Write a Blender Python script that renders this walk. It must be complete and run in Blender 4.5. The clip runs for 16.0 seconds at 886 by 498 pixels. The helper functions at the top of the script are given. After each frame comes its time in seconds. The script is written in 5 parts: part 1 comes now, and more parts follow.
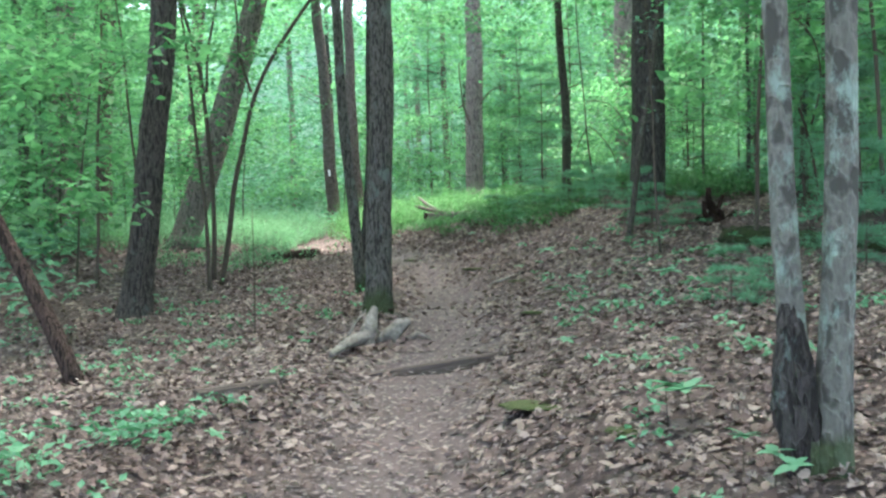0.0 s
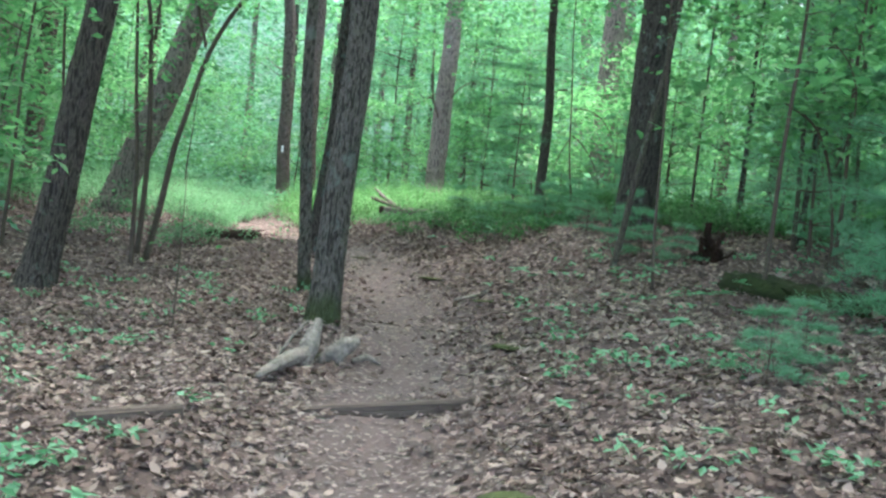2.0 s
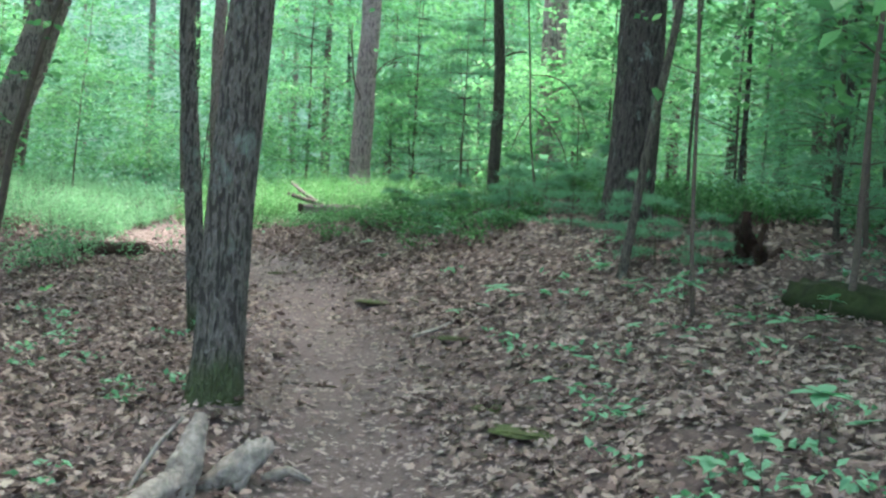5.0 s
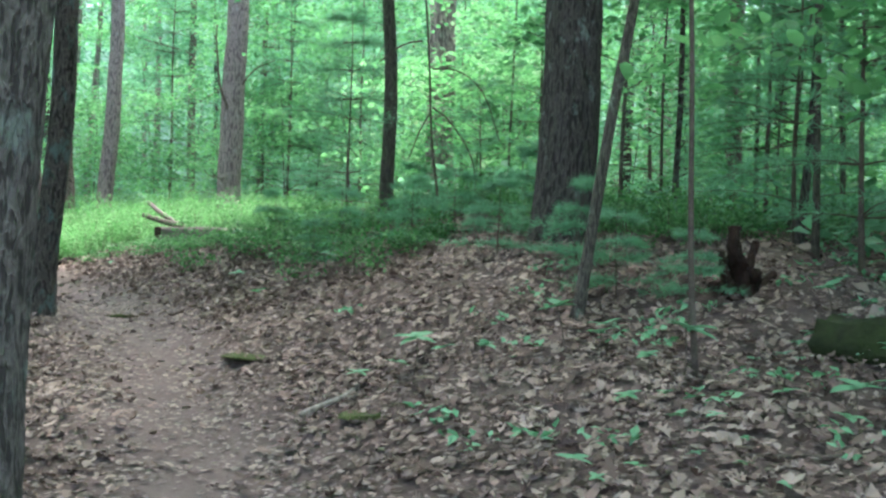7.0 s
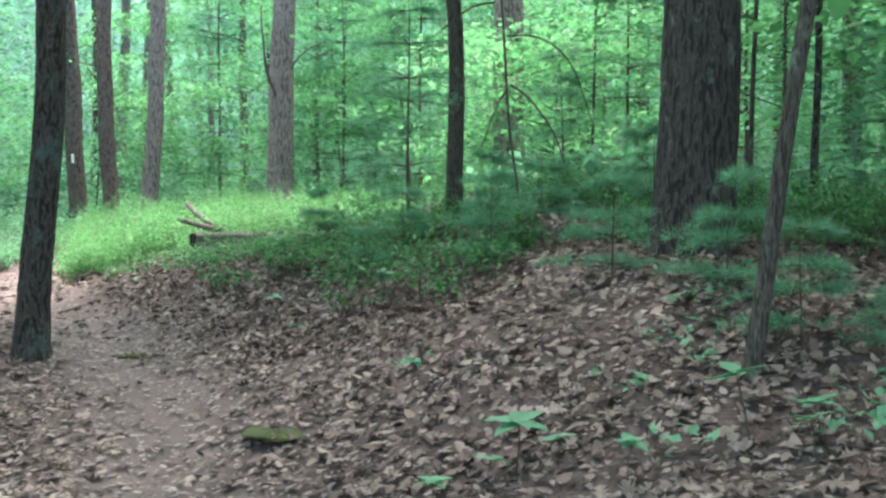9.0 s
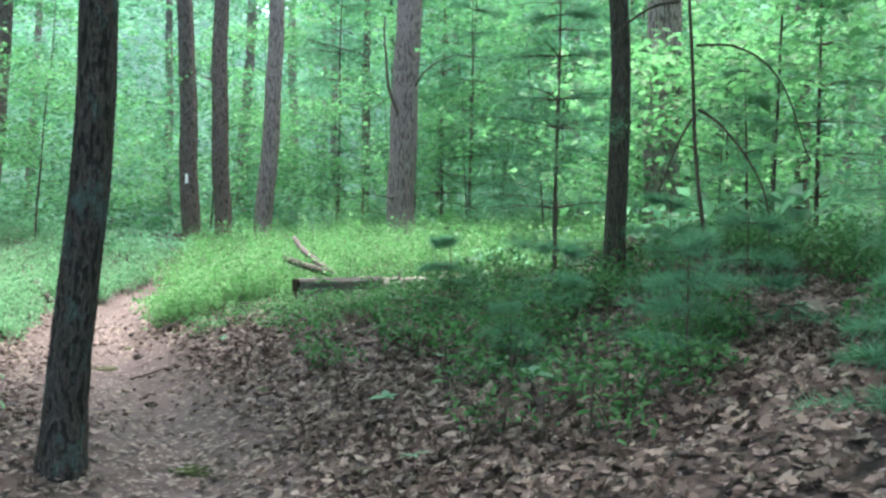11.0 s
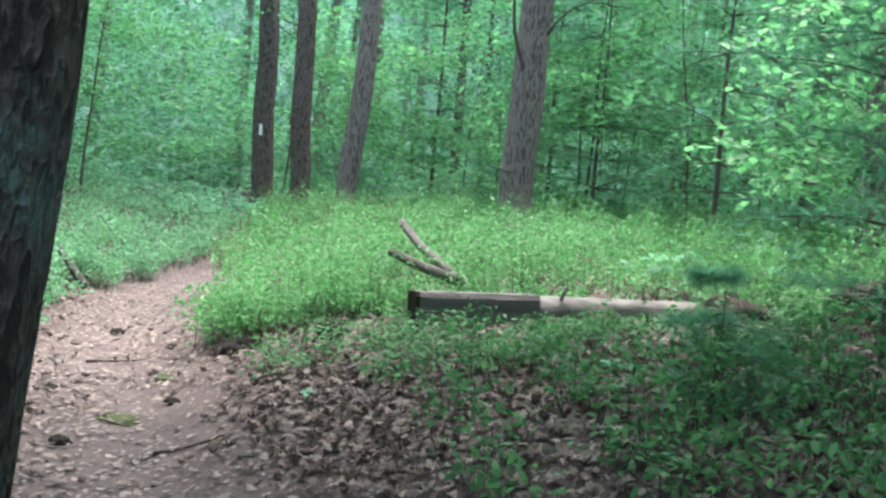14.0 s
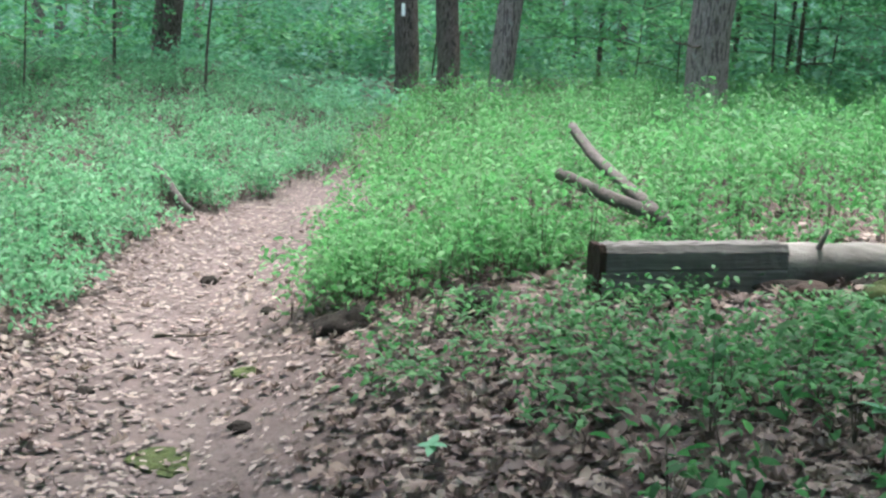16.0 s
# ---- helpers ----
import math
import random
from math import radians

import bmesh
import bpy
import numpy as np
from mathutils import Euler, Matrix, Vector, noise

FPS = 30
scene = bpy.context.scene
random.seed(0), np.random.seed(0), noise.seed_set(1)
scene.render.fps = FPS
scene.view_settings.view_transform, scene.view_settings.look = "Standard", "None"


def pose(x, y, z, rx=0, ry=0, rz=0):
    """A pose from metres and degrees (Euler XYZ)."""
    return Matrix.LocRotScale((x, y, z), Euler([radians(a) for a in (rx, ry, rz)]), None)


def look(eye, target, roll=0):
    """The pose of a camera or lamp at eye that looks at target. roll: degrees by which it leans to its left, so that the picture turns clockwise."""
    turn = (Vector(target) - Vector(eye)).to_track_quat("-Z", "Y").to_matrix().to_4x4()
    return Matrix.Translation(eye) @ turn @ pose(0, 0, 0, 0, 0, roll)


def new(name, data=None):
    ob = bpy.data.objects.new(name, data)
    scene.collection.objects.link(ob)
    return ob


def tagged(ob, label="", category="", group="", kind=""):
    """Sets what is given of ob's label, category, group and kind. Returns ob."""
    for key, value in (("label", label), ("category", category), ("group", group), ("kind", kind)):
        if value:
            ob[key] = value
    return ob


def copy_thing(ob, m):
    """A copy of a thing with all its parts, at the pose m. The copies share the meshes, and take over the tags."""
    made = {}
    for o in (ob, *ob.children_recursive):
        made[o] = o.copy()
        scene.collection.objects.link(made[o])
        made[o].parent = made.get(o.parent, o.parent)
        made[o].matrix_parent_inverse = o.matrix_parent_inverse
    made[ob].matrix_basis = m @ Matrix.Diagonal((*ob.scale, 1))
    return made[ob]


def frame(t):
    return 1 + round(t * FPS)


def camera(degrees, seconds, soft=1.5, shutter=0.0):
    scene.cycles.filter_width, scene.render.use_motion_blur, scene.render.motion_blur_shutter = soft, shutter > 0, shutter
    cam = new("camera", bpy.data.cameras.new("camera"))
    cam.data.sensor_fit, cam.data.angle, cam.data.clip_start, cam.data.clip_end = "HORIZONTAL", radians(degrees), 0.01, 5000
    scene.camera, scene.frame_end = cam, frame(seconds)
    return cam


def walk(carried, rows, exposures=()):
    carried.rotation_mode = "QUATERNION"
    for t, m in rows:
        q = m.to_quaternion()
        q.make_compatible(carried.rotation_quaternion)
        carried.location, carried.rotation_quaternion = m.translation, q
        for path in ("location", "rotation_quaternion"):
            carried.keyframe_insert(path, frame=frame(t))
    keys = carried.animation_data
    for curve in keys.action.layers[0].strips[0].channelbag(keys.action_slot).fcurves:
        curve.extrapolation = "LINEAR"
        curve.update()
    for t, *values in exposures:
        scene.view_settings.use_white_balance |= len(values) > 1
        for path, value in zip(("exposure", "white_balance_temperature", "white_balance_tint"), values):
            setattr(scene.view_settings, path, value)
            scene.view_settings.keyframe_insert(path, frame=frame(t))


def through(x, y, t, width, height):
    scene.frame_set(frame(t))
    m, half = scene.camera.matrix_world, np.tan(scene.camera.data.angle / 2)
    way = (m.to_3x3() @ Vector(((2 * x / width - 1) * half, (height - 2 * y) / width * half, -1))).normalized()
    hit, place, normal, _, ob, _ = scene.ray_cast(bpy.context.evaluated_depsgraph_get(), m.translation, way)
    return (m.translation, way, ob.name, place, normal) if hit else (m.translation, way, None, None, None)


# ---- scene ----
cam = camera(46.5, 16.0, soft=2.5)
PATH = [
    (0, (0.176, 1.168, 1.455), (0.149, 3.168, 1.462), -1.7),
    (0.5, (0.101, 1.363, 1.489), (0.028, 3.361, 1.497), 5.4),
    (1, (0.059, 1.8, 1.559), (0.139, 3.798, 1.541), 6.7),
    (1.5, (0.033, 2.261, 1.554), (0.116, 4.259, 1.556), 2.5),
    (2, (-0.038, 2.744, 1.591), (0.047, 4.742, 1.59), 5.6),
    (2.5, (-0.069, 3.246, 1.581), (0.107, 5.238, 1.596), 1.1),
    (3, (-0.055, 3.806, 1.616), (0.153, 5.794, 1.68), 1.9),
    (3.5, (-0.136, 4.262, 1.687), (0.07, 6.25, 1.778), 3.4),
    (3.7, (-0.15, 4.457, 1.692), (0.072, 6.443, 1.766), 4.0),
    (6, (-0.065, 6.881, 1.847), (0.227, 8.859, 1.823), 0.7),
    (6.5, (-0.064, 7.412, 1.859), (0.401, 9.356, 1.897), 3.0),
    (7, (0.024, 7.917, 1.863), (0.495, 9.86, 1.893), 1.4),
    (7.5, (0.022, 8.412, 1.965), (0.493, 10.356, 1.959), -0.1),
    (8, (0.11, 8.933, 1.996), (0.506, 10.894, 2.001), -1.2),
    (10.5, (0.393, 11.257, 2.4), (0.648, 13.241, 2.377), 2.5),
    (11, (0.383, 11.837, 2.48), (0.505, 13.833, 2.502), 1.1),
    (11.5, (0.258, 12.313, 2.574), (0.324, 14.311, 2.644), -0.6),
    (12, (0.167, 13.013, 2.634), (0.165, 15.012, 2.653), 0.8),
    (12.5, (0.009, 13.602, 2.646), (-0.038, 15.598, 2.759), 0.7),
    (13, (-0.105, 14.191, 2.644), (-0.125, 16.19, 2.719), -0.8),
    (13.5, (-0.15, 14.72, 2.715), (-0.165, 16.719, 2.752), 1.5),
    (14, (-0.291, 15.277, 2.735), (-0.287, 17.277, 2.685), 5.4),
    (14.5, (-0.32, 15.812, 2.699), (-0.355, 17.806, 2.544), 5.8),
    (15, (-0.387, 16.484, 2.744), (-0.613, 18.459, 2.531), 4.6),
    (15.5, (-0.501, 16.971, 2.817), (-0.738, 18.933, 2.513), 3.8),
    (16, (-0.465, 17.514, 2.904), (-0.749, 19.47, 2.598), 3.5),
]
EXPOSURE = [(0, 3.22, 6340, 11), (4, 3.2, 6300, 12.5), (8, 3.32, 6230, 12), (10.5, 3.13, 6150, 15), (12, 3.03, 6100, 15), (16, 2.8, 5900, 11)]
walk(cam, [(t, look(eye, target, roll)) for t, eye, target, roll in PATH], EXPOSURE)

# ---- light ----
world = bpy.data.worlds.new("sky")
scene.world = world
world.use_nodes = True
wn = world.node_tree.nodes
sky = wn.new("ShaderNodeTexSky")
sky.sky_type, sky.sun_disc = "NISHITA", False
sky.sun_elevation, sky.sun_rotation = radians(78), radians(20)
sky.air_density, sky.dust_density, sky.ozone_density = 1.0, 6.0, 1.0
world.node_tree.links.new(sky.outputs[0], wn["Background"].inputs[0])
wn["Background"].inputs[1].default_value = 0.15
sun = new("sun", bpy.data.lights.new("sun", "SUN"))
sun.data.energy, sun.data.angle, sun.data.color = 1.0, radians(20), (1.0, 0.96, 0.88)
sun.matrix_world = look((3, 26, 40), (1.5, 22, 14))

RNG = np.random.default_rng(7)


# ---- materials ----
def material(name, rough=0.8):
    m = bpy.data.materials.new(name)
    m.use_nodes = True
    n, l = m.node_tree.nodes, m.node_tree.links
    b = n["Principled BSDF"]
    b.inputs["Roughness"].default_value = rough
    b.inputs["Specular IOR Level"].default_value = 0.25
    return m, n, l, b


def ramp(n, stops):
    r = n.new("ShaderNodeValToRGB")
    while len(r.color_ramp.elements) < len(stops):
        r.color_ramp.elements.new(0.5)
    for e, (p, c) in zip(r.color_ramp.elements, stops):
        e.position, e.color = p, (*c, 1)
    return r


def noise_node(n, l, scale, detail=6, vector=None, rough=0.6):
    t = n.new("ShaderNodeTexNoise")
    t.inputs["Scale"].default_value, t.inputs["Detail"].default_value, t.inputs["Roughness"].default_value = scale, detail, rough
    if vector:
        l.new(vector, t.inputs["Vector"])
    return t


def mixed(n, l, fac, a, b, mode="MIX"):
    x = n.new("ShaderNodeMix")
    x.data_type, x.blend_type = "RGBA", mode
    for s, v in ((0, fac), (6, a), (7, b)):
        if isinstance(v, bpy.types.NodeSocket):
            l.new(v, x.inputs[s])
        else:
            x.inputs[s].default_value = v if s == 0 else (*v, 1)
    return x.outputs[2]


def bump(n, l, b, height, strength, distance):
    k = n.new("ShaderNodeBump")
    k.inputs["Strength"].default_value, k.inputs["Distance"].default_value = strength, distance
    l.new(height, k.inputs["Height"])
    l.new(k.outputs[0], b.inputs["Normal"])
    return k


def coords(n, l, scale=(1, 1, 1)):
    c, m = n.new("ShaderNodeTexCoord"), n.new("ShaderNodeMapping")
    m.inputs["Scale"].default_value = scale
    l.new(c.outputs["Object"], m.inputs["Vector"])
    return m.outputs[0]


def bark(name, dark, light, lichen=None, amount=0.5, moss=0.0, plates=26, depth=0.02, stretch=0.09):
    """Furrowed bark: long vertical plates, grey-green lichen blotches, moss on the first half metre."""
    m, n, l, b = material(name, 0.9)
    v = coords(n, l, (1, 1, stretch))
    ridge = noise_node(n, l, 2.3 * plates, 2, v, 0.4)
    cross = noise_node(n, l, 2.6 * plates, 3, coords(n, l, (1, 1, 2.4 * stretch)), 0.5)
    fine = noise_node(n, l, 70, 8, coords(n, l, (1, 1, 0.35)))
    big = noise_node(n, l, 2.2, 4, coords(n, l, (1, 1, 0.5)))
    split = n.new("ShaderNodeMath")
    split.operation = "MULTIPLY_ADD"
    split.inputs[1].default_value = 0.28
    l.new(cross.outputs[0], split.inputs[0])
    l.new(ridge.outputs[0], split.inputs[2])
    edge = ramp(n, [(0.53, (0, 0, 0)), (0.61, (0.5, 0.5, 0.5)), (0.66, (1, 1, 1)), (0.76, (0.6, 0.6, 0.6))])
    l.new(split.outputs[0], edge.inputs[0])
    tone = ramp(n, [(0.3, dark), (0.72, light)])
    l.new(fine.outputs[0], tone.inputs[0])
    col = mixed(n, l, edge.outputs[0], tuple(0.55 * c for c in dark), tone.outputs[0])
    if lichen:
        spots = ramp(n, [(0.62 - 0.2 * amount, (0, 0, 0)), (0.72 - 0.2 * amount, (1, 1, 1))])
        patch = noise_node(n, l, 7, 6, coords(n, l, (1, 1, 0.6)), 0.7)
        l.new(patch.outputs[0], spots.inputs[0])
        col = mixed(n, l, spots.outputs[0], col, mixed(n, l, fine.outputs[0], tuple(0.6 * c for c in lichen), lichen))
    if moss:
        up = n.new("ShaderNodeSeparateXYZ")
        l.new(coords(n, l), up.inputs[0])
        fade = n.new("ShaderNodeMapRange")
        fade.inputs[1].default_value, fade.inputs[2].default_value, fade.inputs[3].default_value, fade.inputs[4].default_value = 0.1, moss, 1, 0
        l.new(up.outputs[2], fade.inputs[0])
        mul = n.new("ShaderNodeMath")
        mul.operation = "MULTIPLY"
        l.new(fade.outputs[0], mul.inputs[0])
        l.new(big.outputs[0], mul.inputs[1])
        sharp = ramp(n, [(0.3, (0, 0, 0)), (0.52, (0.85, 0.85, 0.85))])
        l.new(mul.outputs[0], sharp.inputs[0])
        col = mixed(n, l, sharp.outputs[0], col, mixed(n, l, fine.outputs[0], (0.025, 0.036, 0.014), (0.055, 0.08, 0.026)))
    l.new(col, b.inputs["Base Color"])
    add = n.new("ShaderNodeMath")
    add.operation = "MULTIPLY_ADD"
    add.inputs[1].default_value = 0.5
    l.new(fine.outputs[0], add.inputs[0])
    l.new(edge.outputs[0], add.inputs[2])
    bump(n, l, b, add.outputs[0], 0.9, depth)
    return m


def leafy(name, stops, through=0.45, rough=0.55):
    """Thin leaves: colour differs from leaf to leaf, and light passes through."""
    m, n, l, b = material(name, rough)
    g = n.new("ShaderNodeNewGeometry")
    r = ramp(n, stops)
    big = noise_node(n, l, 0.7, 2, coords(n, l))
    mix = n.new("ShaderNodeMath")
    mix.operation = "MULTIPLY_ADD"
    mix.inputs[1].default_value = 0.55
    l.new(g.outputs["Random Per Island"], mix.inputs[0])
    half = n.new("ShaderNodeMath")
    half.operation = "MULTIPLY"
    half.inputs[1].default_value = 0.45
    l.new(big.outputs[0], half.inputs[0])
    l.new(half.outputs[0], mix.inputs[2])
    l.new(mix.outputs[0], r.inputs[0])
    l.new(r.outputs[0], b.inputs["Base Color"])
    t = n.new("ShaderNodeBsdfTranslucent")
    l.new(mixed(n, l, 1.0, r.outputs[0], (0.85, 1.15, 0.95), "MULTIPLY"), t.inputs["Color"])
    s = n.new("ShaderNodeMixShader")
    s.inputs[0].default_value = through
    l.new(b.outputs[0], s.inputs[1])
    l.new(t.outputs[0], s.inputs[2])
    l.new(s.outputs[0], n["Material Output"].inputs[0])
    return m


def plain(name, a, c, scale=12, rough=0.9, stretch=(1, 1, 1), strength=0.5, distance=0.01):
    m, n, l, b = material(name, rough)
    v = coords(n, l, stretch)
    t, u = noise_node(n, l, scale, 8, v), noise_node(n, l, scale * 0.17, 3, v)
    add = mixed(n, l, 0.45, t.outputs["Color"], u.outputs["Color"])
    r = ramp(n, [(0.33, a), (0.66, c)])
    l.new(add, r.inputs[0])
    l.new(r.outputs[0], b.inputs["Base Color"])
    bump(n, l, b, t.outputs[0], strength, distance)
    return m


def ground_material():
    m, n, l, b = material("forest_floor", 0.95)
    v = coords(n, l)
    a = n.new("ShaderNodeAttribute")
    a.attribute_name = "trod"
    fine, mid, big = noise_node(n, l, 55, 8, v), noise_node(n, l, 9, 6, v), noise_node(n, l, 0.8, 3, v)
    duff = ramp(n, [(0.3, (0.022, 0.016, 0.014)), (0.5, (0.065, 0.047, 0.042)), (0.72, (0.14, 0.107, 0.097))])
    l.new(mixed(n, l, 0.5, fine.outputs["Color"], mid.outputs["Color"]), duff.inputs[0])
    dirt = ramp(n, [(0.3, (0.055, 0.042, 0.039)), (0.7, (0.14, 0.11, 0.102))])
    l.new(mixed(n, l, 0.4, fine.outputs["Color"], big.outputs["Color"]), dirt.inputs[0])
    col = mixed(n, l, a.outputs["Fac"], duff.outputs[0], dirt.outputs[0])
    l.new(col, b.inputs["Base Color"])
    bump(n, l, b, mixed(n, l, 0.5, fine.outputs["Color"], mid.outputs["Color"]), 0.8, 0.03)
    return m


FLOOR = ground_material()
OAK_BARK = bark("oak_bark", (0.06, 0.055, 0.047), (0.2, 0.187, 0.16), (0.16, 0.19, 0.16), 0.3, 0.6, 24, 0.03, 0.22)
DARK_BARK = bark("dark_bark", (0.038, 0.033, 0.029), (0.13, 0.112, 0.1), (0.1, 0.15, 0.135), 0.45, 0.0, 17, 0.03, 0.3)
BIG_BARK = bark("big_oak_bark", (0.048, 0.042, 0.038), (0.125, 0.11, 0.1), (0.22, 0.27, 0.24), 0.2, 0.0, 18, 0.03, 0.22)
BROWN_OAK = bark("brown_furrowed_bark", (0.05, 0.043, 0.038), (0.16, 0.138, 0.12), (0.15, 0.18, 0.15), 0.15, 0.0, 22, 0.03, 0.15)
PINE_BARK = bark("pine_bark", (0.14, 0.118, 0.108), (0.33, 0.29, 0.265), (0.3, 0.31, 0.28), 0.15, 0.0, 16, 0.02, 0.2)
RED_BARK = bark("brown_bark", (0.075, 0.06, 0.052), (0.235, 0.19, 0.165), (0.18, 0.2, 0.17), 0.1, 0.0, 20, 0.02, 0.2)
PALE_BARK = bark("lichened_bark", (0.12, 0.117, 0.1), (0.21, 0.205, 0.175), (0.29, 0.37, 0.31), 0.5, 0.25, 9, 0.008, 0.5)
DEAD_BARK = bark("red_dead_bark", (0.032, 0.02, 0.016), (0.13, 0.082, 0.064), None, 0, 0.0, 20, 0.02, 0.2)
SAP_BARK = bark("sapling_bark", (0.05, 0.045, 0.036), (0.14, 0.125, 0.1), (0.16, 0.2, 0.15), 0.3, 0.0, 50, 0.004)
TWIG = plain("twig_bark", (0.03, 0.025, 0.02), (0.11, 0.09, 0.07), 60)
LITTER = leafy("dead_leaves", [(0.1, (0.03, 0.019, 0.017)), (0.36, (0.075, 0.05, 0.042)), (0.56, (0.14, 0.1, 0.083)), (0.71, (0.215, 0.168, 0.142)), (0.83, (0.28, 0.228, 0.195)), (0.95, (0.13, 0.06, 0.052))], 0.08, 0.6)
CRUMBS = leafy("leaf_crumbs", [(0.12, (0.045, 0.032, 0.029)), (0.35, (0.125, 0.095, 0.087)), (0.65, (0.225, 0.185, 0.165)), (0.9, (0.13, 0.07, 0.06))], 0.05, 0.7)
BUSH = leafy("bush_leaves", [(0.2, (0.052, 0.135, 0.046)), (0.5, (0.092, 0.222, 0.078)), (0.8, (0.145, 0.305, 0.122))])
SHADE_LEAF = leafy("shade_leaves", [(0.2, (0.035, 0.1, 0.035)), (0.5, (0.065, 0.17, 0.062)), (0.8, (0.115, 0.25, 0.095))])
BANK_LEAF = leafy("bank_leaves", [(0.2, (0.066, 0.16, 0.082)), (0.5, (0.116, 0.25, 0.13)), (0.8, (0.18, 0.34, 0.19))])
MAPLE = leafy("maple_leaves", [(0.15, (0.05, 0.13, 0.06)), (0.45, (0.1, 0.235, 0.105)), (0.8, (0.19, 0.37, 0.17))], 0.55)
# Paler and bluer than MAPLE: the haze over far woods is in the colour.
FAR_HAZE_LEAF = leafy("hazed_woods_leaves", [(0.15, (0.06, 0.14, 0.09)), (0.45, (0.115, 0.245, 0.155)), (0.8, (0.21, 0.38, 0.25))], 0.55)
NEEDLE = leafy("pine_needles", [(0.2, (0.08, 0.185, 0.115)), (0.5, (0.135, 0.28, 0.175)), (0.8, (0.2, 0.38, 0.25))], 0.55)
HERB = leafy("herb_leaves", [(0.2, (0.07, 0.19, 0.1)), (0.6, (0.12, 0.28, 0.16)), (0.9, (0.18, 0.36, 0.22))], 0.35)
MOSSY_WOOD = plain("mossy_wood", (0.007, 0.006, 0.005), (0.032, 0.05, 0.014), 12, 1.0, strength=1.0, distance=0.03)
MOSS = plain("moss", (0.025, 0.028, 0.012), (0.07, 0.095, 0.028), 45, 1.0, strength=1.0, distance=0.02)
DEADWOOD = plain("weathered_wood", (0.03, 0.026, 0.021), (0.32, 0.29, 0.25), 30, 0.85, (1, 1, 1), 0.8, 0.02)
ROTTEN = plain("rotten_wood", (0.009, 0.007, 0.005), (0.05, 0.032, 0.023), 14, 0.95, (1, 1, 1), 1.0, 0.03)
TIMBER = plain("old_timber", (0.018, 0.017, 0.016), (0.17, 0.16, 0.148), 42, 0.9, (0.05, 1, 1), 1.0, 0.014)
BAR_WOOD = plain("brown_bar_wood", (0.028, 0.022, 0.018), (0.15, 0.118, 0.098), 40, 0.95, (0.08, 1, 1), 1.0, 0.014)
# Pale stops put the haze of distance into the backdrop's colour.
BACKDROP = plain("distant_hazy_leaves", (0.08, 0.18, 0.11), (0.38, 0.58, 0.43), 0.9, 1.0, (1, 1, 1.6), 1.0, 0.5)
GREY_STICK = plain("grey_dead_branch", (0.018, 0.015, 0.013), (0.12, 0.105, 0.095), 26, 0.9, (1, 1, 1), 0.9, 0.012)
GREY_LOG = plain("grey_barkless_log", (0.035, 0.032, 0.029), (0.22, 0.205, 0.185), 16, 0.9, (0.4, 1, 1), 0.9, 0.015)
DARK_ROT = plain("black_rotten_wood", (0.006, 0.004, 0.003), (0.045, 0.026, 0.018), 22, 1.0, (1, 1, 0.5), 1.0, 0.04)
WHITE_PAINT = plain("white_paint", (0.72, 0.72, 0.7), (0.85, 0.85, 0.83), 40, 0.6)
# Soil of the clods; also colours the lumps that stand in for shadow.
SOIL_AND_SHADE = plain("soil_and_gap_shade", (0.006, 0.005, 0.004), (0.022, 0.017, 0.013), 18, 1.0, strength=1.0, distance=0.03)


# ---- the lie of the land ----
PATH_Y = [-40, 2, 7, 10.5, 14, 17, 19, 21, 23, 25, 28, 32, 36, 60]
PATH_X = [1.5, 0.05, -0.2, 0.05, 0.0, -0.6, -1.25, -2.1, -2.85, -3.2, -3.25, -3.8, -5.2, -14]
RISE_Y = [-60, 1, 7, 10.4, 13.5, 16.3, 18.5, 21, 25.8, 28.3, 33, 45, 90, 400]
RISE_Z = [-2.5, -0.03, 0.34, 0.66, 0.97, 1.27, 1.4, 1.47, 1.64, 1.82, 2.3, 2.9, 4.0, 8.0]
BANK_Y = [-40, 0, 7, 10, 13, 15, 19, 23, 30, 60]
BANK_Z = [0.4, 0.6, 0.7, 0.66, 0.75, 0.95, 0.98, 0.64, 0.5, 0.3]
LEFT_Y = [-40, 6, 9, 13, 18, 22, 30, 60]
LEFT_Z = [0.1, 0.12, 0.0, -0.25, -0.1, 0.25, 0.4, 0.3]


def soft_interp(y, ys, zs):
    return sum(np.interp(y + k, ys, zs) for k in (-1.2, -0.6, 0, 0.6, 1.2)) / 5


def path_x(y):
    return soft_interp(y, PATH_Y, PATH_X)


def wave(x, y):
    return (0.03 * np.sin(2.1 * x + 1.3 * y) * np.sin(1.7 * y - 0.6 * x) + 0.02 * np.sin(4.7 * x - 2.2 * y + 1) * np.sin(3.9 * y + 1.1 * x)
            + 0.10 * np.sin(0.31 * x + 0.7) * np.sin(0.27 * y + 0.3 * np.sin(0.2 * x)))


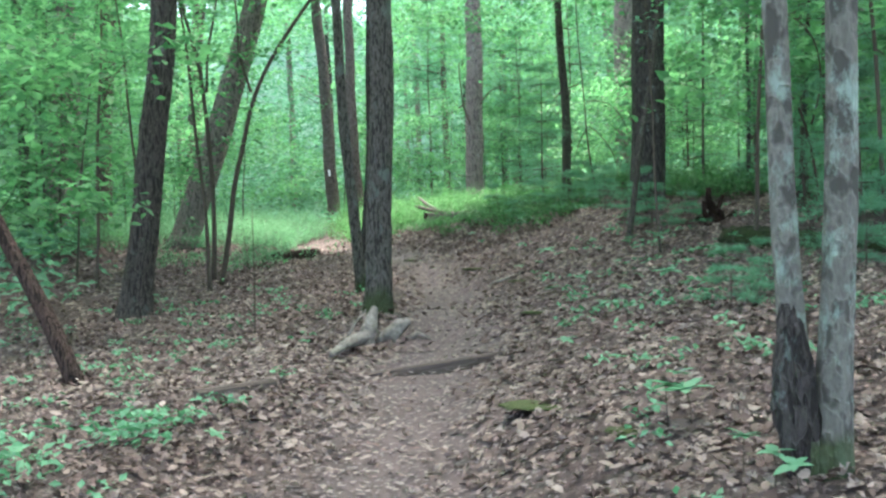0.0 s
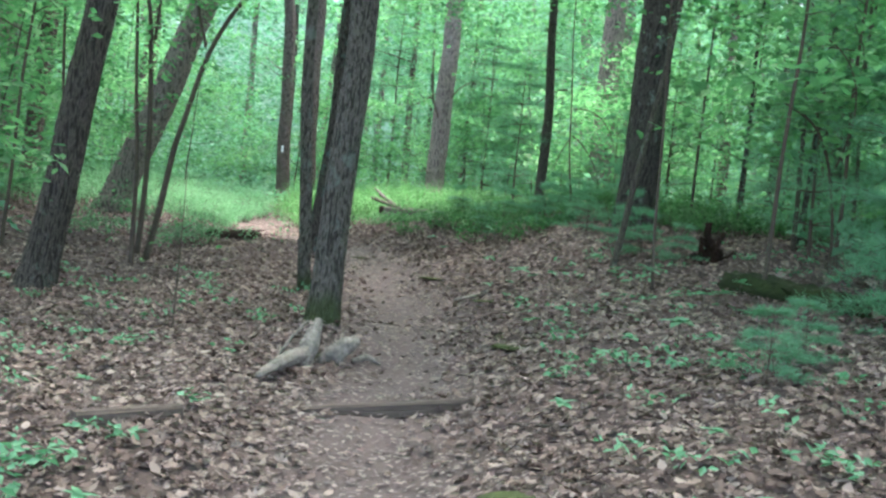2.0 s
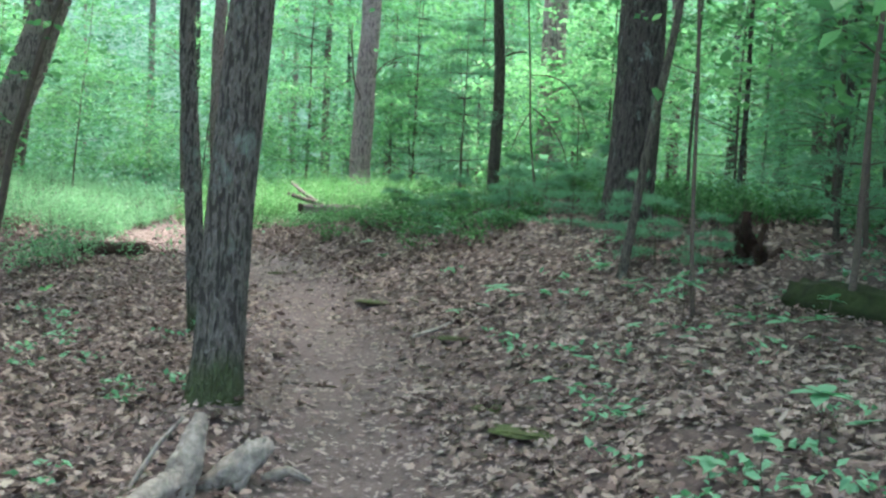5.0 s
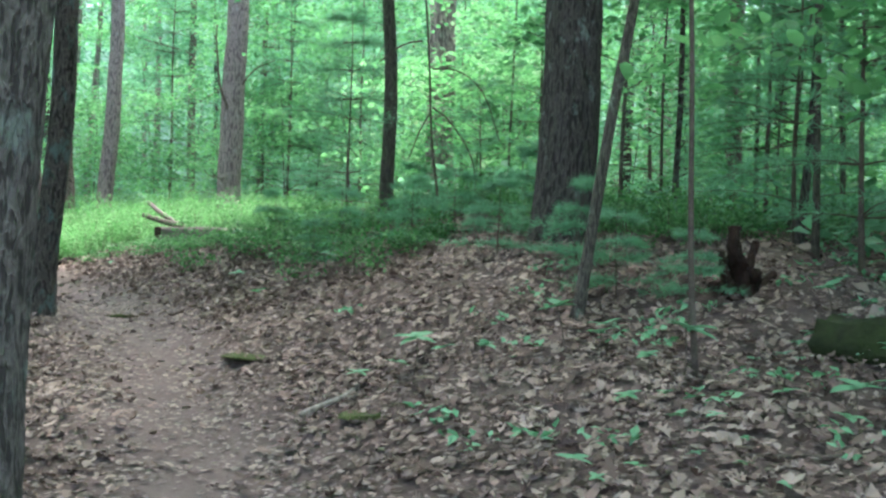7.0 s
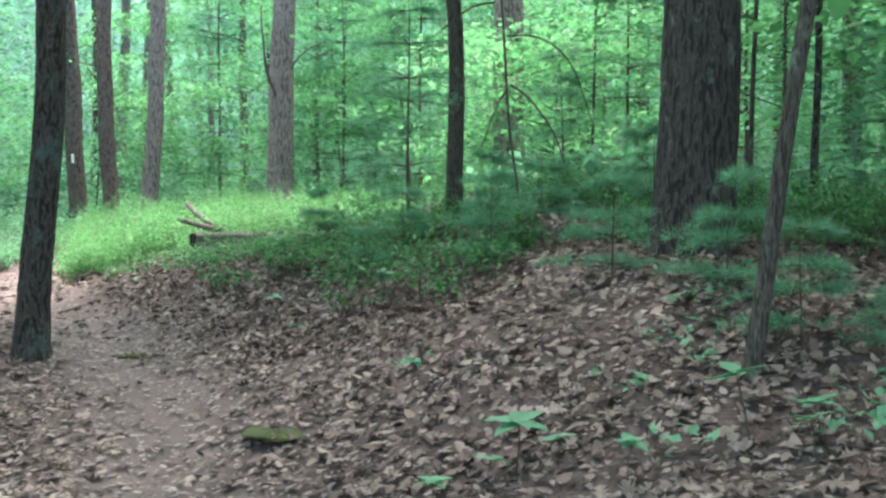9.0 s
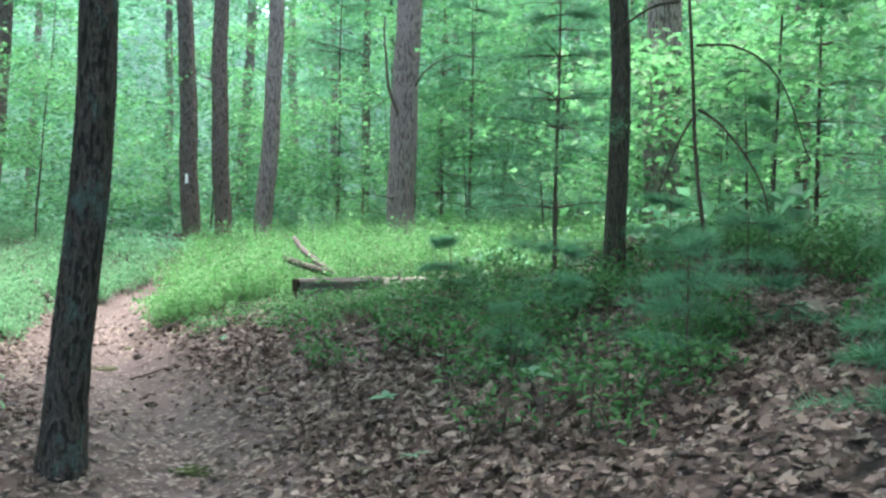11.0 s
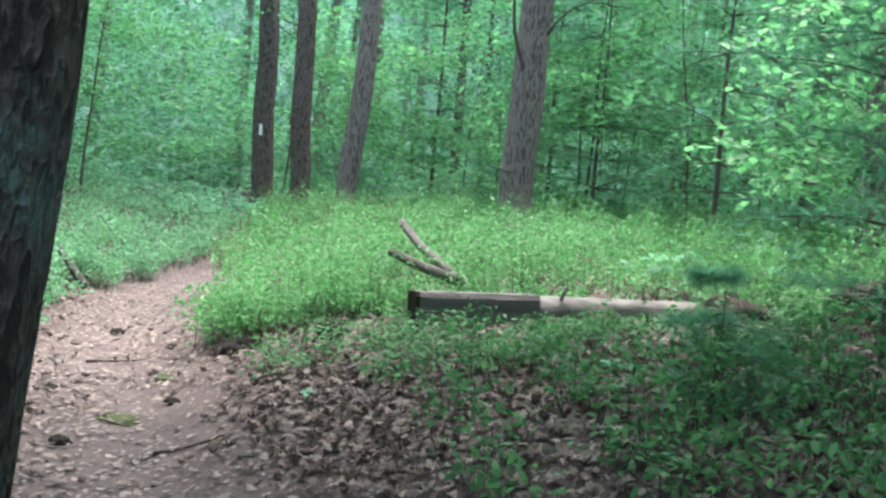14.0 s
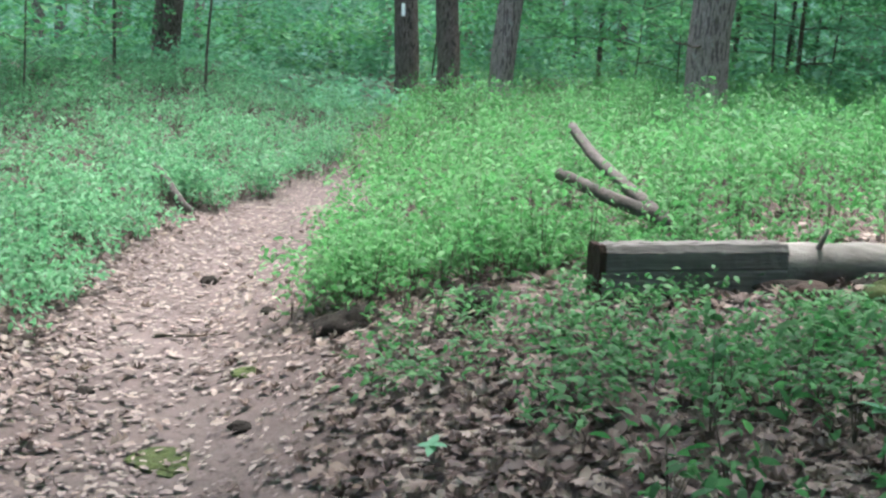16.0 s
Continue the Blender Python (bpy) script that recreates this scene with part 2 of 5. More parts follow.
def height(x, y):
    x, y = np.asarray(x, float), np.asarray(y, float)
    d = x - path_x(y)
    r, s = np.maximum(d - 0.15, 0), np.maximum(-d - 0.2, 0)
    z = soft_interp(y, RISE_Y, RISE_Z)
    z = z + soft_interp(y, BANK_Y, BANK_Z) * (1 - np.exp(-(r / 2.0) ** 1.25)) + soft_interp(y, LEFT_Y, LEFT_Z) * (1 - np.exp(-(s / 1.6) ** 2))
    z = z + 0.1 * np.exp(-(((x + 0.75) / 0.75) ** 2 + ((y - 21.6) / 1.0) ** 2)) + 0.22 * np.exp(-(((x - 2.6) / 1.6) ** 2 + ((y - 15.4) / 1.4) ** 2))
    z = z + 0.15 * np.exp(-(((x + 1.55) / 0.6) ** 2 + ((y - 17.6) / 0.8) ** 2))
    z = z + 0.12 * np.exp(-(((x + 0.6) / 0.5) ** 2 + ((y - 11.2) / 0.7) ** 2))
    z = z + 0.34 * np.exp(-(((x - 3.3) / 1.6) ** 2 + ((y - 20.9) / 1.9) ** 2)) + 0.12 * np.exp(-(((x - 3.5) / 0.9) ** 2 + ((y - 13.8) / 0.8) ** 2))
    off = 1 - 0.85 * np.exp(-(d / 0.6) ** 2)
    return z + wave(x, y) * off


def trodden(x, y):
    d = np.abs(x - path_x(y) + 0.08 * np.sin(2.3 * y) + 0.05 * np.sin(6.1 * y + 1))
    return np.clip(1.25 - d / (0.62 + 0.35 * np.clip((y - 15) / 5, 0, 1) - 0.4 * np.clip((y - 26) / 5, 0, 1)), 0, 1) * np.clip((32 - y) / 4, 0, 1)


# ---- mesh helpers ----
def mesh_of(name, verts, faces, mat, smooth=True):
    """A mesh object from an array of places and a list or array of faces."""
    me = bpy.data.meshes.new(name)
    verts = np.asarray(verts, np.float32)
    faces = np.asarray(faces)
    k = faces.shape[1]
    me.vertices.add(len(verts))
    me.vertices.foreach_set("co", verts.ravel())
    me.loops.add(faces.size)
    me.loops.foreach_set("vertex_index", faces.astype(np.int32).ravel())
    me.polygons.add(len(faces))
    me.polygons.foreach_set("loop_start", np.arange(0, faces.size, k, dtype=np.int32))
    me.polygons.foreach_set("use_smooth", np.full(len(faces), smooth))
    me.materials.append(mat)
    me.update(calc_edges=True)
    return new(name, me)


def under(ob, parent, label=""):
    ob.parent = parent
    if label:
        tagged(ob, label)
    return ob


def tube(points, radii, sides=10, rough=0.0, cap=True, seed=0, lobes=0.0, flat=1.0):
    """A limb along points with the given radii: places and four-sided faces."""
    points, radii = np.asarray(points, float), np.asarray(radii, float)
    rng = np.random.default_rng(seed)
    along = np.gradient(points, axis=0)
    along /= np.linalg.norm(along, axis=1)[:, None] + 1e-9
    ref = np.array([0.0, 1.0, 0.03]) if abs(along[0][2]) > 0.7 else np.array([0.03, 0.0, 1.0])
    side = np.cross(along, ref)
    side /= np.linalg.norm(side, axis=1)[:, None]
    other = np.cross(side, along)
    ang = np.linspace(0, 2 * np.pi, sides, endpoint=False)
    n = len(points)
    wob = 1 + rough * rng.standard_normal((n, sides)) * 0.5 + lobes * np.sin(ang * 3 + rng.uniform(0, 6))[None] + rough * np.sin(ang * 7 + rng.uniform(0, 6))[None]
    rad = radii[:, None] * wob
    v = points[:, None] + rad[..., None] * (np.cos(ang)[None, :, None] * side[:, None] + flat * np.sin(ang)[None, :, None] * other[:, None])
    v = v.reshape(-1, 3)
    i, j = np.meshgrid(np.arange(n - 1), np.arange(sides), indexing="ij")
    a, b = i * sides + j, i * sides + (j + 1) % sides
    f = np.stack([a, b, b + sides, a + sides], -1).reshape(-1, 4)
    if cap:
        v = np.vstack([v, points[0] - along[0] * radii[0] * 0.15, points[-1] + along[-1] * radii[-1] * 0.3])
        c0, c1 = n * sides, n * sides + 1
        k = np.arange(sides)
        f = np.vstack([f, np.stack([(k + 1) % sides, k, np.full(sides, c0), np.full(sides, c0)], -1),
                       np.stack([(n - 1) * sides + k, (n - 1) * sides + (k + 1) % sides, np.full(sides, c1), np.full(sides, c1)], -1)])
    return v, f


def joined(parts):
    vs, fs, at = [], [], 0
    for v, f in parts:
        vs.append(v), fs.append(np.asarray(f) + at)
        at += len(v)
    return np.vstack(vs), np.vstack(fs)


def to_tris(f):
    f = np.asarray(f)
    t = np.vstack([f[:, [0, 1, 2]], f[:, [0, 2, 3]]])
    return t[(t[:, 0] != t[:, 1]) & (t[:, 1] != t[:, 2]) & (t[:, 0] != t[:, 2])]


def tube_ob(name, points, radii, mat, **kw):
    v, f = tube(points, radii, **kw)
    return mesh_of(name, v, to_tris(f), mat)


KITE = (np.array([(0, 0, 0), (0.32, 0.45, 0.06), (0, 1, -0.06), (-0.32, 0.45, 0.06)]), np.array([(0, 1, 2), (0, 2, 3)]))
BLADE = (np.array([(0, 0, 0), (0.3, 0.3, 0.05), (0.24, 0.68, 0.03), (0, 1, -0.1), (-0.24, 0.68, 0.03), (-0.3, 0.3, 0.05), (0, 0.5, -0.02)]),
         np.array([(0, 1, 6), (1, 2, 6), (2, 3, 6), (3, 4, 6), (4, 5, 6), (5, 0, 6)]))
HEX = (np.array([(0, 0, 0), (0.26, 0.3, 0.05), (0.22, 0.68, 0.04), (0, 1, -0.06), (-0.22, 0.68, 0.04), (-0.26, 0.3, 0.05)]), np.array([(0, 1, 5), (1, 2, 4), (1, 4, 5), (2, 3, 4)]))
LANCE = (HEX[0] * (0.74, 1, 1.6), HEX[1])
LOBED = (np.array([(0, 0, 0), (0.1, 0.15, 0.03), (0.3, 0.3, 0.12), (0.13, 0.42, 0.0), (0.36, 0.6, 0.16), (0.14, 0.72, 0.0), (0.2, 0.87, 0.08), (0, 1, 0.03),
                   (-0.2, 0.87, 0.08), (-0.14, 0.72, 0.0), (-0.36, 0.6, 0.16), (-0.13, 0.42, 0.0), (-0.3, 0.3, 0.12), (-0.1, 0.15, 0.03), (0, 0.5, -0.05)]),
         np.array([(k, (k + 1) % 14, 14) for k in range(14)]))


def scatter(shape, at, size, up, spin, rng, curl=0.0):
    """Copies of a small shape at the places given: up is each one's normal, spin its turn round it."""
    tv, tf = shape
    at, up = np.asarray(at, float), np.asarray(up, float)
    m = len(at)
    up = up / (np.linalg.norm(up, axis=1)[:, None] + 1e-9)
    ref = np.where(np.abs(up[:, 2:]) < 0.95, np.array([[0, 0, 1.0]]), np.array([[1.0, 0, 0]]))
    a = np.cross(up, ref)
    a /= np.linalg.norm(a, axis=1)[:, None]
    b = np.cross(up, a)
    c, s = np.cos(spin)[:, None], np.sin(spin)[:, None]
    ax, ay = a * c + b * s, b * c - a * s
    size = np.broadcast_to(size, m)
    z = np.broadcast_to(tv[None, :, 2], (m, len(tv))).copy()
    if curl:
        z = z * rng.uniform(-curl, 2.2 * curl, m)[:, None] + rng.uniform(-0.5, 0.8, m)[:, None] * curl * ((tv[:, 1] - 0.5) ** 2)[None]
    v = at[:, None] + size[:, None, None] * (tv[None, :, :1] * ax[:, None] + tv[None, :, 1:2] * ay[:, None] + z[..., None] * up[:, None])
    f = tf[None] + (np.arange(m) * len(tv))[:, None, None]
    return v.reshape(-1, 3), f.reshape(-1, 3)


def upright(m, rng, tilt=0.45):
    u = rng.standard_normal((m, 3)) * tilt
    u[:, 2] = 1
    return u


def sprays(centres, radius, leaves, size, rng, flat=0.16, shape=KITE, tilt=0.45, droop=0.25):
    """Flat, drooping sprays of leaves round the centres."""
    c = np.repeat(np.asarray(centres, float), leaves, axis=0)
    m = len(c)
    ang, rad = rng.uniform(0, 2 * np.pi, m), np.sqrt(rng.uniform(0, 1, m))
    R = np.repeat(np.broadcast_to(radius, len(centres)), leaves)
    thick = flat * R * rng.standard_normal(m)
    at = c + np.stack([R * rad * np.cos(ang), R * rad * np.sin(ang), thick - droop * R * rad ** 2], -1)
    return scatter(shape, at, size * rng.uniform(0.6, 1.35, m), upright(m, rng, tilt), rng.uniform(0, 6.3, m), rng)


# ---- ground ----
def spread(lo, hi, a, b, fine, far):
    """Grid lines: fine between a and b, wider and wider outside."""
    mid = list(np.arange(a, b + 1e-6, fine))
    g = fine
    while mid[-1] < hi:
        g *= far
        mid.append(mid[-1] + g)
    g = fine
    while mid[0] > lo:
        g *= far
        mid.insert(0, mid[0] - g)
    return np.array(mid)


GX, GY = spread(-600, 600, -6, 7, 0.1, 1.13), spread(-600, 900, 1, 27, 0.1, 1.13)
XX, YY = np.meshgrid(GX, GY)
gv = np.stack([XX, YY, height(XX, YY)], -1).reshape(-1, 3)
near = np.exp(-((gv[:, 0] / 8) ** 2 + ((gv[:, 1] - 14) / 16) ** 2))
gv[:, 2] += near * (1 - trodden(gv[:, 0], gv[:, 1]) * 0.8) * RNG.normal(0, 0.009, len(gv))
gi, gj = np.meshgrid(np.arange(len(GY) - 1), np.arange(len(GX) - 1), indexing="ij")
ga = gi * len(GX) + gj
ground = mesh_of("ground", gv, np.stack([ga, ga + 1, ga + 1 + len(GX), ga + len(GX)], -1).reshape(-1, 4), FLOOR)
attr = ground.data.attributes.new("trod", "FLOAT", "POINT")
attr.data.foreach_set("value", trodden(gv[:, 0], gv[:, 1]).astype(np.float32))
tagged(ground, "brown leaf-strewn forest floor with a trodden dirt path", "ground", kind="structure")


def on_ground(x, y, lift=0.0):
    return np.array([x, y, float(height(x, y)) + lift])


# ---- trees ----
def trunk_line(x, y, tall, lean, bow=0.0, toward=0.0, step=0.35, seed=0):
    """Places up a trunk: lean and toward in degrees, bow in metres at mid-height."""
    rng = np.random.default_rng(seed)
    base = on_ground(x, y, -0.12)
    h = np.arange(0, tall + step, step)
    ph = rng.uniform(0, 6, 4)
    px = h * math.tan(radians(lean)) + bow * np.sin(np.pi * np.minimum(h / 6, 1)) + 0.03 * np.sin(h * 0.9 + ph[0]) + 0.012 * np.sin(h * 2.7 + ph[1])
    py = h * math.tan(radians(toward)) + 0.03 * np.sin(h * 0.8 + ph[2])
    return base + np.stack([px - px[0], py - py[0], h], -1), h


def tree(kind, label, x, y, d, tall, lean=0, bow=0.0, toward=0.0, mat=None, flare=0.5, limbs=6, low=4.0, crown=10, leaf=None,
         leaf_size=0.11, reach=2.2, sides=18, seed=1, rough=0.05, category="tree", step=0.35, spread_r=1.1, per=70):
    """A tree: one trunk with root flare, limbs, and a crown of leaf sprays."""
    rng = np.random.default_rng(seed)
    root = new(kind)
    root.location = on_ground(x, y)
    o = np.array(root.location)
    pts, h = trunk_line(x, y, tall, lean, bow, toward, step, seed)
    rad = d / 2 * (1 - 0.75 * (h / tall) ** 1.2) + d * 0.5 * flare * np.exp(-h / 0.22)
    v, f = tube(pts - o, rad, sides, rough, True, seed, 0.05)
    under(mesh_of("trunk", v, to_tris(f), mat), root)
    tips = []
    for k in range(limbs):
        t = rng.uniform(low / tall, 0.98)
        i = min(int(t * (len(pts) - 1)), len(pts) - 2)
        a, L = rng.uniform(0, 6.28), reach * rng.uniform(0.6, 1.3) * (1.1 - 0.5 * t)
        way = np.array([math.cos(a), math.sin(a), rng.uniform(0.15, 0.7)])
        s = np.linspace(0, 1, 7)[:, None]
        line = pts[i] - o + s * way * L + np.sin(s * 5 + a) * 0.06 * L * np.array([math.sin(a), -math.cos(a), 0.4])
        r0 = max(rad[i] * 0.35, 0.008)
        under(tube_ob("limb", line, r0 * (1 - 0.85 * s[:, 0]), mat, sides=6, seed=k), root)
        tips += [line[-1], line[4], line[5] + rng.normal(0, 0.25, 3)]
    if crown and leaf:
        tips = np.array(tips)
        c = tips[rng.integers(0, len(tips), crown)] + rng.normal(0, 0.3, (crown, 3)) * (1, 1, 0.5)
        v, f = sprays(c, spread_r * rng.uniform(0.6, 1.3, crown), per, leaf_size, rng, 0.13)
        under(mesh_of("crown", v, f, leaf, False), root)
    return tagged(root, label, category)


tree("oak_tree", "oak with furrowed grey-brown bark and mossy foot beside the path", -0.63, 11.35, 0.25, 16, 2.6, 0.0, 0, OAK_BARK, 0.45, 5, 7, 30, MAPLE, sides=40, seed=3, rough=0.035, step=0.12)
tree("dark_tree", "slender dark-barked tree with lichen patches beside the path", -1.215, 17.2, 0.205, 16, 1.9, 0.02, -1.5, DARK_BARK, 0.55, 5, 7, 30, MAPLE, sides=36, seed=4, rough=0.035, step=0.12)
tree("big_oak", "stout oak with dark rough bark on the bank", 2.84, 15.6, 0.46, 18, 0.6, 0, 0, BIG_BARK, 0.3, 6, 7, 40, MAPLE, sides=40, seed=5, rough=0.03, step=0.12)
tree("white_pine", "tall pale-barked pine with a straight trunk above the ferns", 0.78, 30.6, 0.5, 22, 0.4, 0, 0, PINE_BARK, 0.15, 8, 9, 0, NEEDLE, sides=24, seed=6)
tree("blazed_tree", "brown-barked tree with a white painted trail blaze", -3.84, 35.4, 0.42, 18, -3.4, 0, 0, RED_BARK, 0.25, 6, 6, 40, MAPLE, sides=24, seed=7)
tree("maple_tree", "brown tree standing next to the blazed one", -2.86, 33.6, 0.36, 18, -1.6, 0, 0, RED_BARK, 0.25, 6, 6, 40, MAPLE, sides=20, seed=8)
tree("forked_tree", "grey twin-stemmed tree at the edge of the clearing", -2.01, 33.0, 0.36, 18, 2.2, 0, 0, PINE_BARK, 0.2, 6, 7, 40, MAPLE, sides=20, seed=9)
tree("leaning_maple", "thick grey-brown tree leaning over green shrubs", -9.1, 37.0, 0.56, 18, 4.0, 0, 0, RED_BARK, 0.25, 6, 6, 40, MAPLE, sides=20, seed=10)
tree("broken_topped_tree", "slender grey tree with a knotted kink on the bank", 2.17, 19.6, 0.165, 10, -1.0, 0.05, 0, SAP_BARK, 0.3, 5, 4.5, 24, MAPLE, sides=18, seed=11)
tree("pine_tree", "broad pale pine trunk behind the bank", 4.4, 26.4, 0.52, 22, 0.5, 0, 0, PINE_BARK, 0.15, 6, 9, 0, NEEDLE, sides=22, seed=12)
tree("bent_tree", "dark brown tree leaning beside the leaf-covered slope", -3.76, 13.6, 0.35, 15, 6.0, 0.0, 0, BROWN_OAK, 0.5, 6, 5, 36, MAPLE, sides=30, seed=13, step=0.15)
tree("leaning_ash", "big grey tree leaning strongly with a mossy foot", -5.15, 21.0, 0.52, 17, 17.6, 0, 0, PINE_BARK, 0.5, 6, 7, 36, MAPLE, sides=26, seed=14)
tree("pale_tree", "thick pale grey tree behind layers of leaves", -8.2, 22.6, 0.5, 18, 3.0, 0, 0, PINE_BARK, 0.3, 6, 6, 40, MAPLE, sides=24, seed=17)
tree("grey_tree", "grey-brown tree behind layers of leaves", -7.7, 24.0, 0.36, 18, 3.5, 0, 0, RED_BARK, 0.3, 6, 6, 40, MAPLE, sides=22, seed=18)
tree("lichened_tree", "thin pale trunk spotted with blue-green lichen", 1.5, 4.92, 0.118, 9, 0.9, 0.04, 0, PALE_BARK, 0.5, 5, 4.5, 24, MAPLE, sides=24, seed=15, step=0.12)
tree("lichened_tree", "thin grey trunk growing beside its lichened twin", 1.44, 4.92, 0.1, 8, -2.9, 0.03, 0, PALE_BARK, 0.5, 5, 4.5, 24, MAPLE, sides=24, seed=16, step=0.12)


def sapling(kind, label, x, y, d, tall, lean=0, seed=1, mat=None, forks=3, leaf=None, sprays_n=6, leaf_size=0.075, low=0.45, reach=0.9, bow=0.0, toward=0.0, per=45):
    return tree(kind, label, x, y, d, tall, lean, bow, toward, mat or SAP_BARK, 0.3, forks, tall * low, sprays_n, leaf or MAPLE, leaf_size, reach, 8, seed, 0.04, "sapling", 0.25, 0.7, per)


def fork(root, start, end, r, mat=SAP_BARK, bend=0.1, seed=0):
    """A limb from one place to another, under a tree."""
    s = np.linspace(0, 1, 9)[:, None]
    a, b = np.asarray(start, float), np.asarray(end, float)
    side = np.cross(b - a, (0, 1, 0))
    line = a + s * (b - a) + np.sin(s * np.pi) * bend * side / (np.linalg.norm(side) + 1e-6) + 0.015 * np.sin(s * 11 + seed)
    return under(tube_ob("limb", line - np.array(root.location), r * (1 - 0.6 * s[:, 0]), mat, sides=7, seed=seed), root)


# the white blaze on its tree
blazed = bpy.data.objects["blazed_tree"]
bz = np.array([-3.96, 35.16, 4.2])
bm = bmesh.new()
bmesh.ops.create_cube(bm, size=1)
bmesh.ops.scale(bm, vec=(0.06, 0.012, 0.21), verts=bm.verts)
bmesh.ops.bevel(bm, geom=bm.edges[:], offset=0.004, segments=1, affect="EDGES")
bmesh.ops.rotate(bm, cent=(0, 0, 0), matrix=Matrix.Rotation(radians(-3.4), 3, "Y"), verts=bm.verts)
me = bpy.data.meshes.new("blaze")
bm.to_mesh(me)
me.materials.append(WHITE_PAINT)
blaze = under(new("blaze", me), blazed.children[0], "white painted rectangle")
blaze.location = bz - np.array(blazed.location)

pale = bpy.data.objects["white_pine"]
fork(pale, (0.72, 30.38, 4.9), (0.4, 30.1, 6.8), 0.035, TWIG, 0.12, 1)
fork(pale, (0.95, 30.4, 5.6), (1.6, 30.0, 6.1), 0.02, TWIG, 0.1, 2)
fork(pale, (0.65, 30.4, 3.6), (0.2, 30.1, 3.7), 0.015, TWIG, 0.06, 3)

# saplings that stand by themselves
sapling("thin_sapling", "dark slender sapling beside a forked clump", -3.22, 15.3, 0.06, 5.6, -4.8, 41, TWIG, 5, MAPLE, 12, 0.1, 0.4, 1.0)
sapling("thin_sapling", "thin dark sapling behind the bent tree", -4.35, 16.2, 0.05, 6.0, -6.0, 40, TWIG, 5, MAPLE, 12, 0.1, 0.4, 1.0)


def stemmed(kind, label, lines, mat, category="sapling", leaf=None, seed=0, tips=14, size=0.1):
    """A sapling of several bending stems: each a line of places and a radius at its foot."""
    root = new(kind)
    root.location = lines[0][0][0]
    o = np.array(root.location)
    rng = np.random.default_rng(seed)
    ends = []
    for k, (p, r0) in enumerate(lines):
        p = np.array(p, float)
        t = np.linspace(0, len(p) - 1, 6 * len(p))
        q = np.stack([soft_interp(t * 3, np.arange(len(p)) * 3, p[:, c]) for c in range(3)], -1)
        q += 0.012 * np.sin(t[:, None] * (3.1, 2.3, 0) + k)
        under(tube_ob("stem" if k == 0 else "limb", q - o, r0 * (1 - 0.5 * t / t[-1]), mat, sides=8, seed=k), root)
        ends += [q[-1] - o, q[-4] - o, q[len(q) // 2] - o]
    if leaf:
        ends = np.array(ends)
        c = ends[rng.integers(0, len(ends), tips)] + rng.normal(0, 0.4, (tips, 3)) * (1, 1, 0.6)
        v, f = sprays(c, 0.6 * rng.uniform(0.6, 1.3, tips), 45, size, rng, 0.08, HEX)
        under(mesh_of("crown", v, f, leaf, False), root)
    return tagged(root, label, category)


stemmed("forked_sapling", "dark slender sapling with a long arching fork", [
    (((-3.14, 15.5, 0.95), (-2.94, 15.5, 2.19), (-2.83, 15.5, 2.74), (-2.62, 15.5, 3.73), (-2.03, 15.5, 4.7), (-1.3, 15.4, 5.6)), 0.042),
    (((-2.63, 15.5, 3.7), (-2.76, 15.5, 4.2), (-2.8, 15.5, 4.7), (-2.9, 15.6, 5.8)), 0.022)], TWIG, "sapling", MAPLE, 42)
stemmed("forked_sapling", "dark slender sapling forking beside a leaning tree", [
    (((-3.2, 15.4, 0.95), (-3.18, 15.4, 2.77), (-3.26, 15.4, 3.84), (-3.43, 15.4, 4.54), (-3.7, 15.4, 5.8)), 0.036),
    (((-3.25, 15.4, 3.7), (-3.2, 15.4, 4.2), (-3.1, 15.4, 4.8), (-2.95, 15.4, 5.8)), 0.022)], TWIG, "sapling", MAPLE, 43)
stemmed("maple_sapling", "maple sapling with broad leaves arching over the bank", [
    (((4.35, 13.1, 1.5), (4.3, 13.0, 2.4), (4.05, 12.8, 3.1), (3.5, 12.6, 3.35)), 0.02),
    (((4.2, 12.9, 2.7), (4.3, 12.6, 3.3), (4.1, 12.5, 3.8), (3.6, 12.5, 4.1)), 0.012)], TWIG, "sapling", MAPLE, 44, 12, 0.12)
sapling("thin_seedling", "thin leafless seedling standing in dead leaves", -1.9, 11.6, 0.018, 1.5, 1, 43, TWIG, 2, MAPLE, 2, 0.05, 0.5, 0.3, per=8)
sapling("pale_sapling", "pale slender sapling leaning across the bank", 2.25, 13.75, 0.075, 7.5, 9.5, 44, SAP_BARK, 4, MAPLE, 9, low=0.55)
sapling("thin_sapling", "thin dark sapling rising from leaf litter", 2.42, 12.5, 0.032, 5.2, -1.5, 45, TWIG, 4, MAPLE, 7, low=0.5)
sapling("thin_sapling", "thin dark sapling beside a mossy log", 3.35, 12.2, 0.05, 5.2, 2.0, 46, TWIG, 5, NEEDLE, 7, low=0.5)
tree("slim_tree", "slim dark tree behind the mossy-footed oak", -1.0, 14.0, 0.14, 12, -3.6, -0.09, 0, OAK_BARK, 0.3, 4, 6, 16, MAPLE, sides=18, seed=47)
